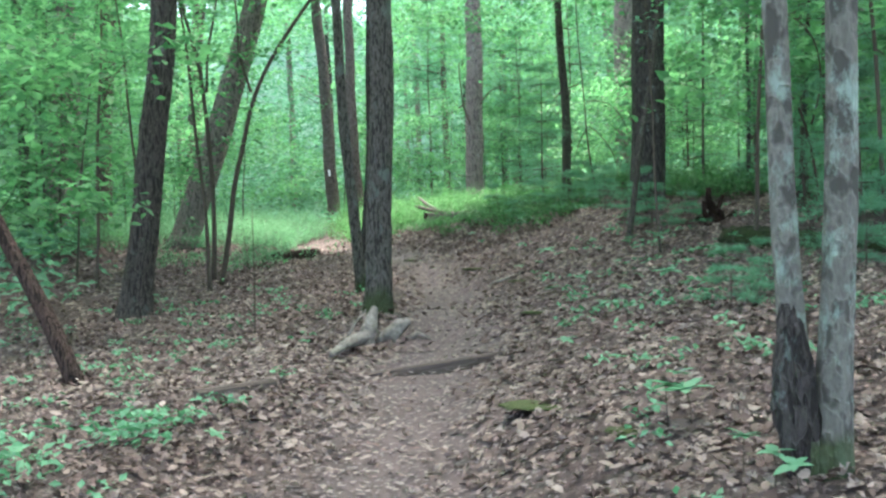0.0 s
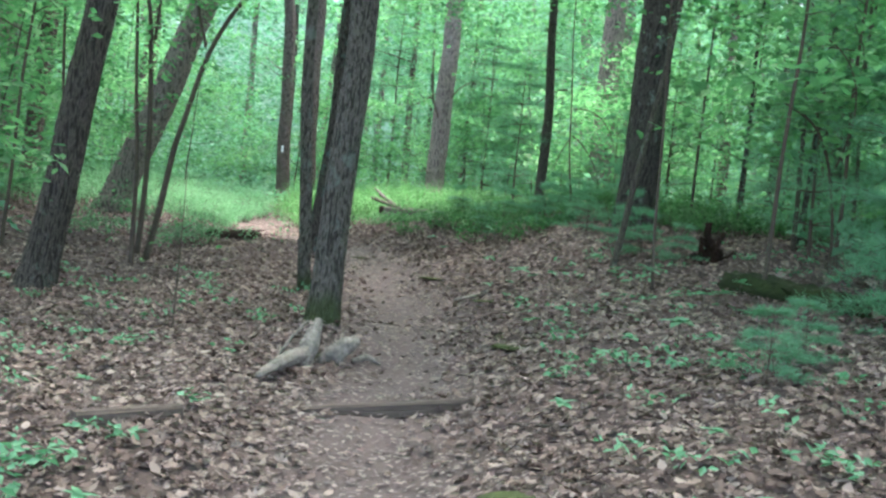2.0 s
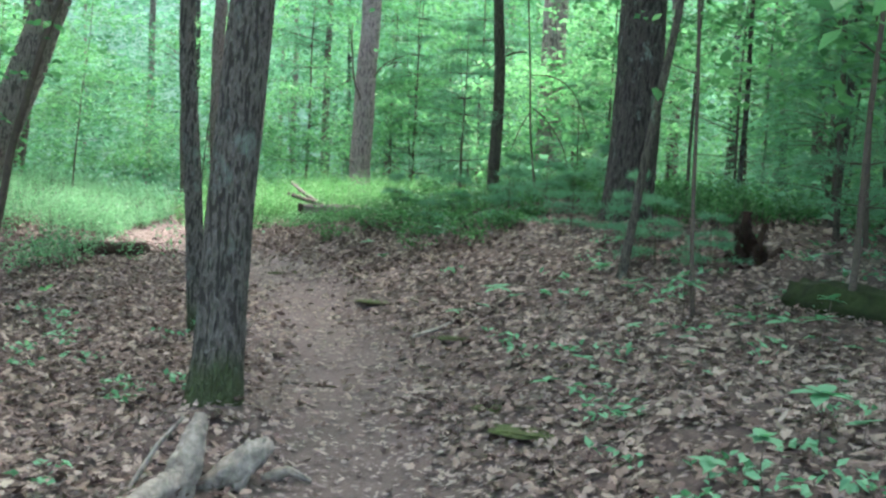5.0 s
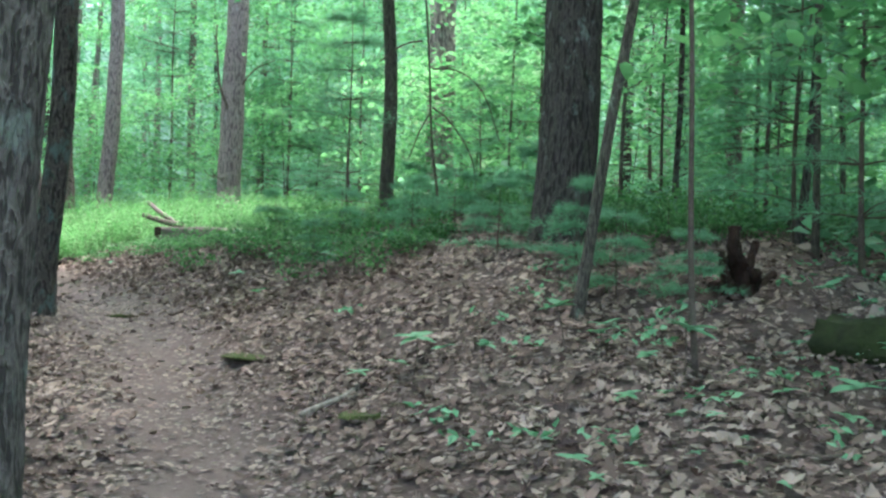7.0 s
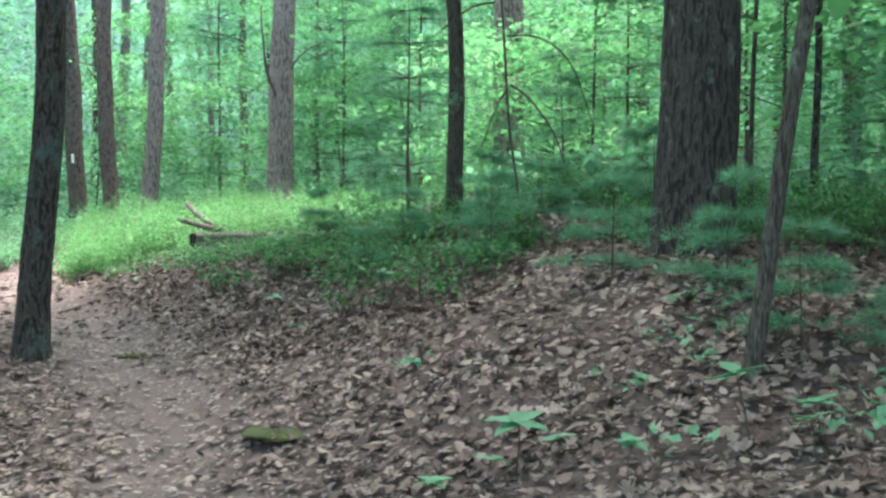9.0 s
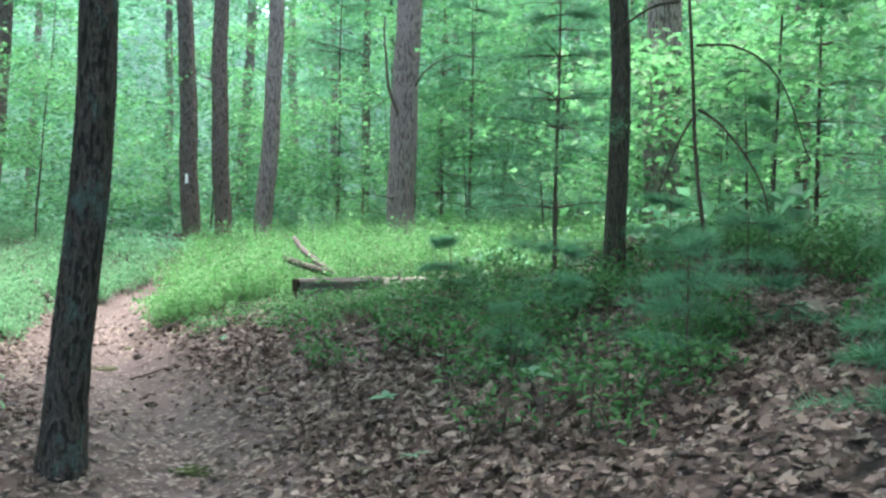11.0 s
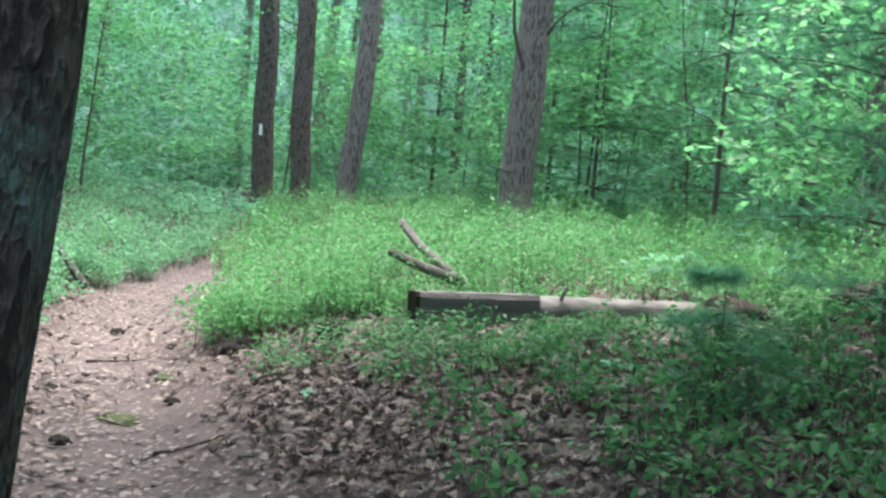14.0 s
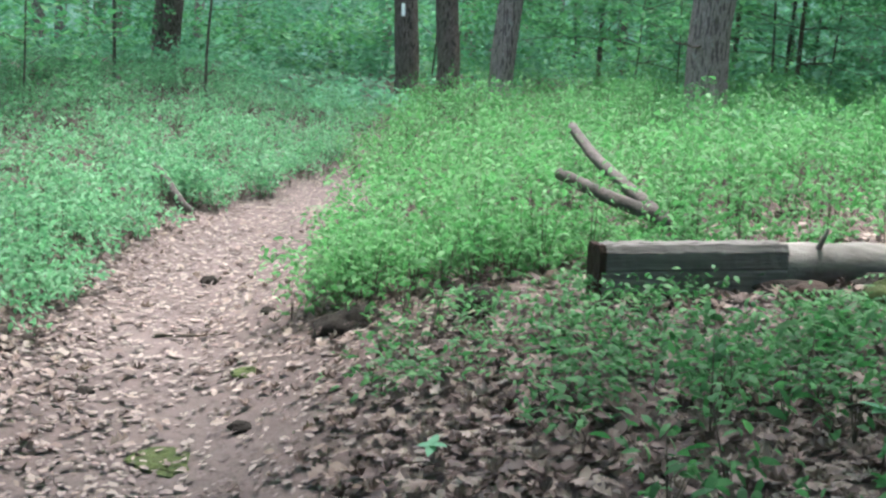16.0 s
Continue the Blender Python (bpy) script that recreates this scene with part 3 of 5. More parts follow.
stemmed("bare_limbed_sapling", "dark bare branch hanging down in drooping forks", [
    (((2.5, 18.4, 2.35), (2.47, 18.4, 2.75), (2.39, 18.4, 3.5), (2.31, 18.4, 4.62), (2.3, 18.5, 6.2)), 0.016),
    (((2.39, 18.4, 3.5), (2.62, 18.35, 3.35), (2.82, 18.3, 3.0), (2.9, 18.3, 2.55)), 0.01),
    (((2.39, 18.4, 3.45), (2.28, 18.4, 3.2), (2.14, 18.4, 2.9)), 0.009),
    (((2.36, 18.4, 3.9), (2.7, 18.3, 3.9), (3.0, 18.3, 3.6), (3.15, 18.3, 3.1)), 0.009),
    (((2.33, 18.4, 4.2), (2.05, 18.4, 4.15), (1.8, 18.3, 3.9)), 0.012)], TWIG)

sapling("thin_sapling", "slim grey sapling among young pines", 4.89, 17.8, 0.07, 7, 2.0, 49, DARK_BARK, 6, MAPLE, 8, low=0.5)
sapling("thin_sapling", "slim dark sapling among young pines", 5.0, 15.7, 0.08, 7, 3.0, 50, DARK_BARK, 6, MAPLE, 8, low=0.5)

sapling("maple_sapling", "slender maple sapling with flat bright green leaf layers", 4.3, 11.0, 0.05, 6.5, -3.0, 57, TWIG, 9, MAPLE, 22, 0.1, 0.4, 1.4, per=50)
sapling("maple_sapling", "slender maple sapling leaning over the bank", 4.6, 13.6, 0.05, 6.5, 2.0, 58, TWIG, 9, MAPLE, 20, 0.1, 0.4, 1.4, per=50)
sapling("maple_sapling", "slender maple sapling beside the leaning ash", -4.9, 15.6, 0.05, 6.5, 2.0, 59, TWIG, 9, MAPLE, 20, 0.1, 0.35, 1.4, per=50)

for o in [q for q in scene.objects if q.name == "lichened_tree.001"]:
    p = np.stack([np.linspace(-0.05, -0.075, 12), np.full(12, -0.01), np.linspace(-0.03, 0.62, 12)], -1)
    under(tube_ob("burl", p, 0.06 * np.sin(np.linspace(0.5, 2.9, 12)) + 0.012, BIG_BARK, sides=16, rough=0.16, seed=8), o, "dark swollen burl")

# dead leaning pole
dl = new("dead_pole")
dl.location = on_ground(-2.78, 9.15)
h = np.linspace(0, 3.6, 16)
under(tube_ob("stem", np.stack([-h * 0.48 + 0.03 * np.sin(h * 3), 0.12 * h, h - 0.1], -1), 0.075 - 0.012 * h, DEAD_BARK, sides=12, rough=0.06, seed=2), dl)
under(tube_ob("snapped_root", np.array([(0.0, 0, 0.02), (-0.12, 0.05, 0.04), (-0.24, 0.02, 0.0)]), np.array([0.05, 0.035, 0.02]), DEAD_BARK, sides=8, seed=3), dl)
tagged(dl, "dead reddish-brown pole leaning out of the leaf litter", "dead tree")


# ---- logs, timbers and sticks ----
def lying(kind, label, a, b, r, mat, part_name="stem", taper=0.8, sides=14, rough=0.06, sink=0.3, seed=0, category="log", on=True, bend=0.03, flat=1.0, snags=0):
    """A log or stick from a to b; with on, both ends lie on the ground, sunk a little."""
    a, b = np.array(a, float), np.array(b, float)
    if on:
        a[2], b[2] = height(a[0], a[1]) + r * (1 - 2 * sink), height(b[0], b[1]) + r * taper * (1 - 2 * sink)
    n = max(6, int(np.linalg.norm(b - a) / 0.08))
    s = np.linspace(0, 1, n)[:, None]
    side = np.cross(b - a, (0, 0, 1.0))
    line = a + s * (b - a) + np.sin(s * np.pi * 1.5 + seed) * bend * side / (np.linalg.norm(side) + 1e-6)
    if on:
        line[:, 2] = np.maximum(line[:, 2], height(line[:, 0], line[:, 1]) - r * 0.5)
    root = new(kind)
    root.location = a
    under(tube_ob(part_name, line - a, r * (1 - (1 - taper) * s[:, 0]), mat, sides=sides, rough=rough, seed=seed, flat=flat), root)
    rng = np.random.default_rng(seed + 900)
    for k in range(snags):
        i = int(rng.uniform(0.15, 0.85) * n)
        w = np.array([rng.normal(0, 0.5), rng.normal(0, 0.5), rng.uniform(0.3, 1)])
        t = np.linspace(0, 1, 6)[:, None]
        under(tube_ob("branch_stub", line[i] - a + t * w * r * rng.uniform(1.0, 1.9), 0.22 * r * (1 - 0.7 * t[:, 0]), mat, sides=8, rough=0.15, seed=k), root)
    return tagged(root, label, category)


def timber(kind, label, a, b, w, hgt, mat, seed=0, category="timber", capped=False):
    """A squared, weathered timber with split and rounded edges from a to b."""
    a, b = np.array(a, float), np.array(b, float)
    rng = np.random.default_rng(seed)
    L, n = np.linalg.norm(b - a), 26
    prof = [(-1, -0.8), (-0.8, -1), (0.8, -1), (1, -0.8), (1, 0.75), (0.72, 1), (0.1, 0.96), (0.02, 0.84), (-0.06, 0.97), (-0.75, 1), (-1, 0.72), (-0.97, 0.1), (-0.9, 0.03), (-0.98, -0.05)]
    s = np.linspace(0, L, n)
    v = np.array([[(x, py * w / 2 * (1 + rng.normal(0, 0.02)), pz * hgt / 2 * (1 + rng.normal(0, 0.025))) for py, pz in prof] for x in s]).reshape(-1, 3)
    m = len(prof)
    i, j = np.meshgrid(np.arange(n - 1), np.arange(m), indexing="ij")
    p, q = i * m + j, i * m + (j + 1) % m
    f = np.stack([p, q, q + m, p + m], -1).reshape(-1, 4)
    v = np.vstack([v, (0.015, 0, 0), (L - 0.015, 0, 0)])
    k = np.arange(m)
    e0, e1 = np.full(m, n * m), np.full(m, n * m + 1)
    f = np.vstack([f, np.stack([(k + 1) % m, k, e0, e0], -1), np.stack([(n - 1) * m + k, (n - 1) * m + (k + 1) % m, e1, e1], -1)])
    root = new(kind)
    way = Vector(b - a).normalized()
    y = Vector((0, 0, 1)).cross(way).normalized()
    root.matrix_world = Matrix.Translation(a) @ Matrix((way, y, way.cross(y))).transposed().to_4x4()
    beam = under(mesh_of("beam", v, to_tris(f), mat, False), root)
    if capped:
        cap = np.array([(x, py * w / 2 * 1.015, pz * hgt / 2 * 1.015) for x in (-0.012, 0.02) for py, pz in prof])
        k = np.arange(m)
        cv = np.vstack([cap, (-0.006, 0, 0)])
        cf = np.vstack([np.stack([k, (k + 1) % m, (k + 1) % m + m, k + m], -1), np.stack([(k + 1) % m, k, np.full(m, 2 * m), np.full(m, 2 * m)], -1)])
        under(mesh_of("cut_end", cv, to_tris(cf), DARK_ROT, False), beam, "dark sawn end")
    return tagged(root, label, category)


timber("water_bar", "weathered timber water bar set across the path", on_ground(-0.53, 8.98, -0.028), on_ground(0.57, 9.12, -0.028), 0.09, 0.1, BAR_WOOD, 1)
timber("water_bar", "half-buried weathered timber in dead leaves", on_ground(-1.62, 8.12, 0.03), on_ground(-1.15, 8.47, 0.012), 0.1, 0.12, BAR_WOOD, 2)
timber("cut_timber", "dark squared log with grey weathered side and cut end", (-0.44, 22.1, 2.15), (0.4, 22.42, 2.18), 0.16, 0.24, TIMBER, 3, capped=True)
lying("fallen_log", "pale barkless log lying among shrubs on the mound", (0.3, 22.43, 2.18), (1.6, 22.8, 2.25), 0.105, GREY_LOG, on=False, seed=3, snags=2, rough=0.09)
lying("rotting_log", "dark rotting log lying across the bank", (2.75, 21.4, 0), (4.9, 21.9, 0), 0.13, ROTTEN, snags=5, seed=4, rough=0.16, sink=-0.1)
lying("rotting_log", "pale split log among rotting wood on the bank", (3.5, 21.05, 0), (4.6, 21.3, 0), 0.09, GREY_LOG, snags=2, seed=5, rough=0.16, sink=-0.6)
lying("fallen_branch", "dark fallen branch arching over the bank's plants", (1.5, 21.3, 2.2), (2.9, 20.9, 2.72), 0.045, ROTTEN, on=False, snags=3, seed=12, rough=0.12, category="branch")
lying("cut_log", "dark mossy log with a sawn end beside the path", (-2.2, 18.7, 0), (-3.0, 18.85, 0), 0.1, ROTTEN, seed=6, sink=0.1)
lying("mossy_log", "moss-covered log sunk in the leaf litter", (3.2, 12.6, 0), (4.25, 10.6, 0), 0.15, MOSSY_WOOD, seed=7, snags=3, sink=0.35, rough=0.16)
lying("broken_branch", "grey broken branch leaning out of green shrubs", (-0.12, 22.95, 2.28), (-0.66, 24.4, 2.71), 0.04, GREY_STICK, on=False, snags=2, rough=0.1, seed=8, category="branch")
lying("broken_branch", "short grey branch stub among green shrubs", (-0.1, 23.0, 2.3), (-0.7, 23.4, 2.47), 0.043, GREY_STICK, on=False, seed=9, category="branch")
lying("broken_branch", "dark stick slanting out of shrubs beside the path", (-3.86, 25.8, 1.74), (-4.2, 25.8, 2.13), 0.045, GREY_STICK, on=False, seed=10, category="branch")
lying("pale_stick", "short pale barkless stick lying on dead leaves", (0.6, 13.15, 0), (0.92, 13.5, 0), 0.018, DEADWOOD, seed=11, sink=-1.0, sides=8, category="stick")
for k, (x, y, a, L) in enumerate(((0.3, 6.1, 0.4, 0.5), (1.0, 8.0, 2.2, 0.6), (-0.3, 12.2, 0.1, 0.35), (1.3, 11.4, 0.9, 0.7), (2.4, 11.2, 2.6, 0.9), (-1.6, 20.3, 0.2, 0.4), (-0.55, 19.9, 2.9, 0.6), (-0.2, 20.6, 0.3, 0.7),
                                  (0.2, 21.2, 1.9, 0.6), (-0.7, 20.9, 0.15, 0.35), (-2.7, 22.5, 0.3, 0.4), (0.6, 16.2, 1.2, 0.5), (-1.4, 12.6, 0.5, 0.5), (1.7, 17.8, 0.6, 0.8))):
    lying("fallen_twig", "thin brown twig lying on the forest floor", (x, y, 0), (x + L * math.cos(a), y + L * math.sin(a), 0), 0.011, TWIG, seed=20 + k, sink=0.0, sides=6, category="stick", taper=0.5)

# weathered root stubs at the oak's foot
stub = new("root_stubs")
stub.location = on_ground(-0.55, 10.2)
for k, (pts, r, name) in enumerate((
        (((-0.1, -0.12, -0.04), (-0.06, -0.02, 0.12), (-0.03, 0.06, 0.24), (-0.02, 0.1, 0.3)), (0.1, 0.09, 0.06, 0.035), "stub"),
        (((-0.06, 0.0, 0.06), (-0.16, -0.3, 0.05), (-0.24, -0.6, 0.02), (-0.3, -0.85, -0.02)), (0.08, 0.07, 0.055, 0.03), "root"),
        (((0.0, 0.05, -0.02), (0.1, 0.05, 0.05), (0.2, 0.1, 0.13), (0.27, 0.16, 0.17)), (0.06, 0.09, 0.085, 0.05), "stub"),
        (((0.14, 0.02, 0.0), (0.2, 0.06, 0.1), (0.25, 0.12, 0.2)), (0.04, 0.035, 0.012), "splinter"),
        (((-0.3, 0.0, -0.02), (-0.2, 0.1, 0.16), (-0.1, 0.16, 0.28)), (0.016, 0.014, 0.009), "splinter"),
        (((0.25, 0.2, 0.0), (0.36, 0.18, 0.05), (0.46, 0.2, 0.0)), (0.04, 0.03, 0.012), "root"))):
    p = np.array(pts, float)
    t = np.linspace(0, len(p) - 1, 26)
    line = np.stack([np.interp(t, np.arange(len(p)), p[:, c]) for c in range(3)], -1)
    under(tube_ob(name, line, 0.72 * np.interp(t, np.arange(len(p)), r), DEADWOOD, sides=18, rough=0.13, seed=k + 5), stub)
tagged(stub, "pale weathered root stubs at the oak's foot", "roots")

# dark upturned stump on the bank
snag = new("rotten_stump")
snag.location = on_ground(3.27, 13.6)
for k, (tip, r, name) in enumerate((((-0.04, 0, 0.42), 0.09, "stub"), ((-0.12, 0.03, 0.24), 0.06, "splinter"), ((0.1, 0.02, 0.3), 0.07, "splinter"), ((0.3, 0.1, 0.12), 0.07, "root"), ((-0.2, 0, 0.06), 0.07, "root"), ((0.08, -0.1, 0.18), 0.08, "root"))):
    s = np.linspace(0, 1, 16)[:, None]
    line = s * np.array(tip) + np.array((0, 0, -0.08)) * (1 - s) + 0.03 * np.sin(s * 6 + k)
    under(tube_ob(name, line, 0.75 * r * (1 - 0.65 * s[:, 0]), DARK_ROT, sides=14, rough=0.4, seed=k), snag)
tagged(snag, "dark rotten upturned stump on the leafy bank", "stump")


def lump(kind, label, x, y, size, mat, seed, category, sink=0.3, kind_tag=""):
    """A rough rounded clod, moss cushion or stone."""
    bm = bmesh.new()
    bmesh.ops.create_icosphere(bm, subdivisions=4, radius=1)
    for v in bm.verts:
        p = v.co * 1.7 + Vector((seed * 3.1, seed * 1.7, 0))
        v.co *= 1 + 0.28 * noise.noise(p) + 0.12 * noise.noise(p * 3)
        v.co = Vector((v.co.x * size[0], v.co.y * size[1], v.co.z * size[2]))
    me = bpy.data.meshes.new(kind)
    bm.to_mesh(me)
    me.polygons.foreach_set("use_smooth", np.ones(len(me.polygons), bool))
    me.materials.append(mat)
    ob = new(kind, me)
    ob.location = on_ground(x, y, size[2] * (1 - 2 * sink))
    ob.rotation_euler[2] = seed
    return tagged(ob, label, category)


lump("earth_clod", "dark earth clod overhung by shrubs at the bank's edge", -1.57, 22.28, (0.2, 0.15, 0.13), SOIL_AND_SHADE, 1, "soil", 0.6)
lump("earth_clod", "dark mossy earth clod under the shrubs", -0.95, 22.1, (0.14, 0.1, 0.09), SOIL_AND_SHADE, 2, "soil", 0.45)
for k, (x, y, a, b) in enumerate(((0.66, 6.9, 0.32, 0.24), (0.95, 10.7, 0.2, 0.26), (0.85, 11.25, 0.13, 0.12), (-1.92, 21.0, 0.22, 0.17), (-1.95, 21.9, 0.1, 0.1), (0.4, 14.8, 0.28, 0.2), (-0.55, 17.4, 0.2, 0.16), (-1.15, 12.3, 0.16, 0.12), (0.95, 6.0, 0.14, 0.12), (-0.3, 18.9, 0.16, 0.14), (0.9, 13.0, 0.2, 0.15))):
    lump("moss_cushion", "low green moss cushion at the path's edge", x, y, (a * 0.85, b * 0.85, 0.014), MOSS, 3 + k, "moss", 0.5)
for k, (x, y, r) in enumerate(((-2.6, 21.6, 0.05), (-1.75, 21.2, 0.05), (-2.1, 20.4, 0.06), (-2.9, 23.8, 0.07), (-1.2, 19.2, 0.05), (-2.5, 25.2, 0.06), (0.5, 12.75, 0.045), (-2.2, 22.9, 0.05))):
    lump("stone", "small dark stone half sunk in the path", x, y, (r, r * 0.8, r * 0.5), SOIL_AND_SHADE, 30 + k, "stone", 0.3)


for k, (x, y, a, L) in enumerate(((-0.2, 21.5, 2.0, 0.45), (0.0, 21.4, 0.6, 0.3), (-0.35, 21.3, 2.5, 0.35), (0.1, 21.7, 1.4, 0.3))):
    lying("bleached_twig", "bleached bare twig among dead leaves", (x, y, 0), (x + L * math.cos(a), y + L * math.sin(a), 0), 0.012, DEADWOOD, seed=50 + k, sink=-0.6, sides=7, category="stick", taper=0.5)
lump("rotten_wood", "crumbling red-brown rotten wood under a log", 0.5, 22.12, (0.14, 0.1, 0.05), ROTTEN, 61, "dead wood", 0.3)
lump("rotten_wood", "dark rotten root mass on the bank", 1.75, 22.2, (0.32, 0.2, 0.16), ROTTEN, 62, "dead wood", 0.35)
lump("rotten_wood", "dark rotten root mass beside the fallen log", 2.5, 21.6, (0.36, 0.22, 0.2), ROTTEN, 63, "dead wood", 0.35)
# Near-black lumps stand in for the shadow gap below timber and log.
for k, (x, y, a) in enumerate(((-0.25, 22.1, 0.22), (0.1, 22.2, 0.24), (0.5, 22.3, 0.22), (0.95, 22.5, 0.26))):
    lump("soil_mound", "near-black lump standing in for the shadow gap under the timber", x, y, (a, 0.14, 0.05), SOIL_AND_SHADE, 70 + k, "soil", 0.4)
lump("moss_mound", "mossy mound under the fallen log", 0.8, 21.9, (0.2, 0.15, 0.12), MOSS, 64, "moss", 0.45)


# ---- herbs, ferns and young pines ----
def fern(name, label, fronds, reach, seed):
    """A fern: arching fronds, each a rib with tapering leaflets."""
    rng = np.random.default_rng(seed)
    root = new(name)
    root.location = (0, 0, -30)
    for k in range(fronds):
        a, L = k * 6.283 / fronds + rng.uniform(-0.3, 0.3), reach * rng.uniform(0.75, 1.2)
        s = np.linspace(0.12, 1, 15)
        out = np.array([math.cos(a), math.sin(a), 0])
        rib = s[:, None] * L * out + np.stack([0 * s, 0 * s, L * (0.95 * s - 0.75 * s ** 2)], -1)
        side = np.array([-math.sin(a), math.cos(a), 0])
        wid = 0.2 * L * np.sin(np.pi * np.clip(s * 0.9 + 0.1, 0, 1)) ** 0.8
        vs = []
        for sg in (-1, 1):
            tip = rib + sg * wid[:, None] * side + 0.25 * wid[:, None] * out - np.array((0, 0, 0.15)) * wid[:, None]
            vs.append(np.stack([rib - 0.018 * L * out, rib + 0.03 * L * out, tip], 1).reshape(-1, 3))
        v = np.vstack(vs)
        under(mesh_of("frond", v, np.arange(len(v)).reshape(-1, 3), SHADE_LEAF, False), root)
    return tagged(root, label, "fern")


ferns = [fern("fern", "green fern with arching fronds", n, r, sd) for n, r, sd in ((7, 0.38, 1), (9, 0.48, 2), (6, 0.3, 3))]
fg = np.random.default_rng(77)
FERNS = [(0.7, 21.7), (1.05, 21.85), (0.95, 21.5), (1.4, 21.6), (1.5, 21.1), (0.5, 21.3), (2.0, 20.9), (1.2, 20.7), (-1.25, 22.7), (-1.75, 22.9), (2.3, 20.3), (1.6, 20.2), (2.9, 21.2), (3.3, 20.2), (0.35, 20.9), (-0.3, 22.6), (-2.5, 25.9), (-0.7, 22.5)]
for k, (x, y) in enumerate(FERNS):
    c = copy_thing(ferns[k % 3], Matrix.Translation(on_ground(x, y)) @ pose(0, 0, 0, 0, 0, fg.uniform(0, 360)) @ Matrix.Scale(fg.uniform(0.7, 1.2), 4))
    c["group"] = "ferns on the bank"
for o in ferns:
    for q in [*o.children_recursive, o]:
        bpy.data.objects.remove(q)


def herb(name, label, leaves, spread_l, tall, seed, category="plant"):
    """A woodland herb: a stem with a whorl of broad leaflets."""
    rng = np.random.default_rng(seed)
    root = new(name)
    root.location = (0, 0, -30)
    under(tube_ob("stem", np.array([(0, 0, -0.02), (0.01, 0, tall * 0.5), (0, 0.01, tall)]), np.array([0.004, 0.003, 0.003]), TWIG, sides=5, seed=seed), root)
    shape = (np.array([(0, 0, 0), (0.16, 0.2, 0.03), (0.24, 0.45, 0.03), (0.15, 0.75, 0.0), (0, 1, -0.08), (-0.15, 0.75, 0.0), (-0.24, 0.45, 0.03), (-0.16, 0.2, 0.03), (0, 0.25, 0), (0, 0.5, -0.01), (0, 0.78, -0.04)]),
             np.array([(0, 1, 8), (1, 2, 8), (2, 9, 8), (2, 3, 9), (3, 10, 9), (3, 4, 10), (4, 5, 10), (5, 9, 10), (5, 6, 9), (6, 8, 9), (6, 7, 8), (7, 0, 8)]))
    for k in range(leaves):
        a = k * 6.283 / leaves + rng.uniform(-0.25, 0.25)
        up = np.array([[rng.normal(0, 0.15) + 0.12 * math.cos(a), rng.normal(0, 0.15) + 0.12 * math.sin(a), 1]])
        v, f = scatter(shape, [(0.02 * math.cos(a), 0.02 * math.sin(a), tall)], spread_l * rng.uniform(0.8, 1.2), up, np.array([a]), rng)
        under(mesh_of("leaf", v, f, HERB), root)
    return tagged(root, label, category)


def clear(ob):
    """Removes a model once its copies stand."""
    for o in [*ob.children_recursive, ob]:
        bpy.data.objects.remove(o)


g = np.random.default_rng(51)
models = [herb("woodland_herb", "low woodland herb with a whorl of pale green leaves", n, s, t, 60 + n) for n, s, t in ((5, 0.13, 0.16), (6, 0.15, 0.2), (4, 0.1, 0.12), (7, 0.12, 0.22))]
HERBS = [(1.2, 5.8, 1.5), (1.12, 5.9, 1.2), (1.28, 4.85, 1.2), (1.2, 4.95, 0.9), (1.32, 4.7, 0.9), (1.25, 13.6, 1.3), (1.4, 13.5, 1.2), (2.0, 13.2, 1.5), (2.2, 13.1, 1.2), (2.3, 12.4, 1.6), (2.15, 12.5, 1.2), (3.5, 13.0, 1.4), (2.6, 11.5, 1.4), (2.75, 11.4, 1.3),
         (2.4, 11.7, 1.2), (1.5, 9.3, 1.2), (1.35, 9.4, 1.0), (1.9, 9.7, 1.4), (2.05, 9.6, 1.2), (3.0, 11.8, 1.3), (0.55, 16.4, 1.0), (1.15, 16.9, 1.2), (-0.9, 20.6, 0.9), (0.6, 19.8, 1.1), (1.1, 19.4, 1.2)]
HERBS += [(g.uniform(1.7, 4.0), g.uniform(10.4, 12.6), g.uniform(0.4, 0.75)) for _ in range(34)]
HERBS += [(g.uniform(0.9, 4.6), g.uniform(6, 14.5), g.uniform(0.5, 1.1)) for _ in range(46)] + [(g.uniform(-4, -1.0), g.uniform(6, 15), g.uniform(0.4, 0.9)) for _ in range(26)] + [(g.uniform(0.3, 3.5), g.uniform(17, 20.5), g.uniform(0.6, 1.2)) for _ in range(26)]
for k, (x, y, s) in enumerate(HERBS):
    c = copy_thing(models[k % 4], Matrix.Translation(on_ground(x, y)) @ pose(0, 0, 0, g.uniform(-8, 8), g.uniform(-8, 8), g.uniform(0, 360)) @ Matrix.Scale(0.8 * s, 4))
    c["group"] = "woodland herbs"
for o in models:
    clear(o)


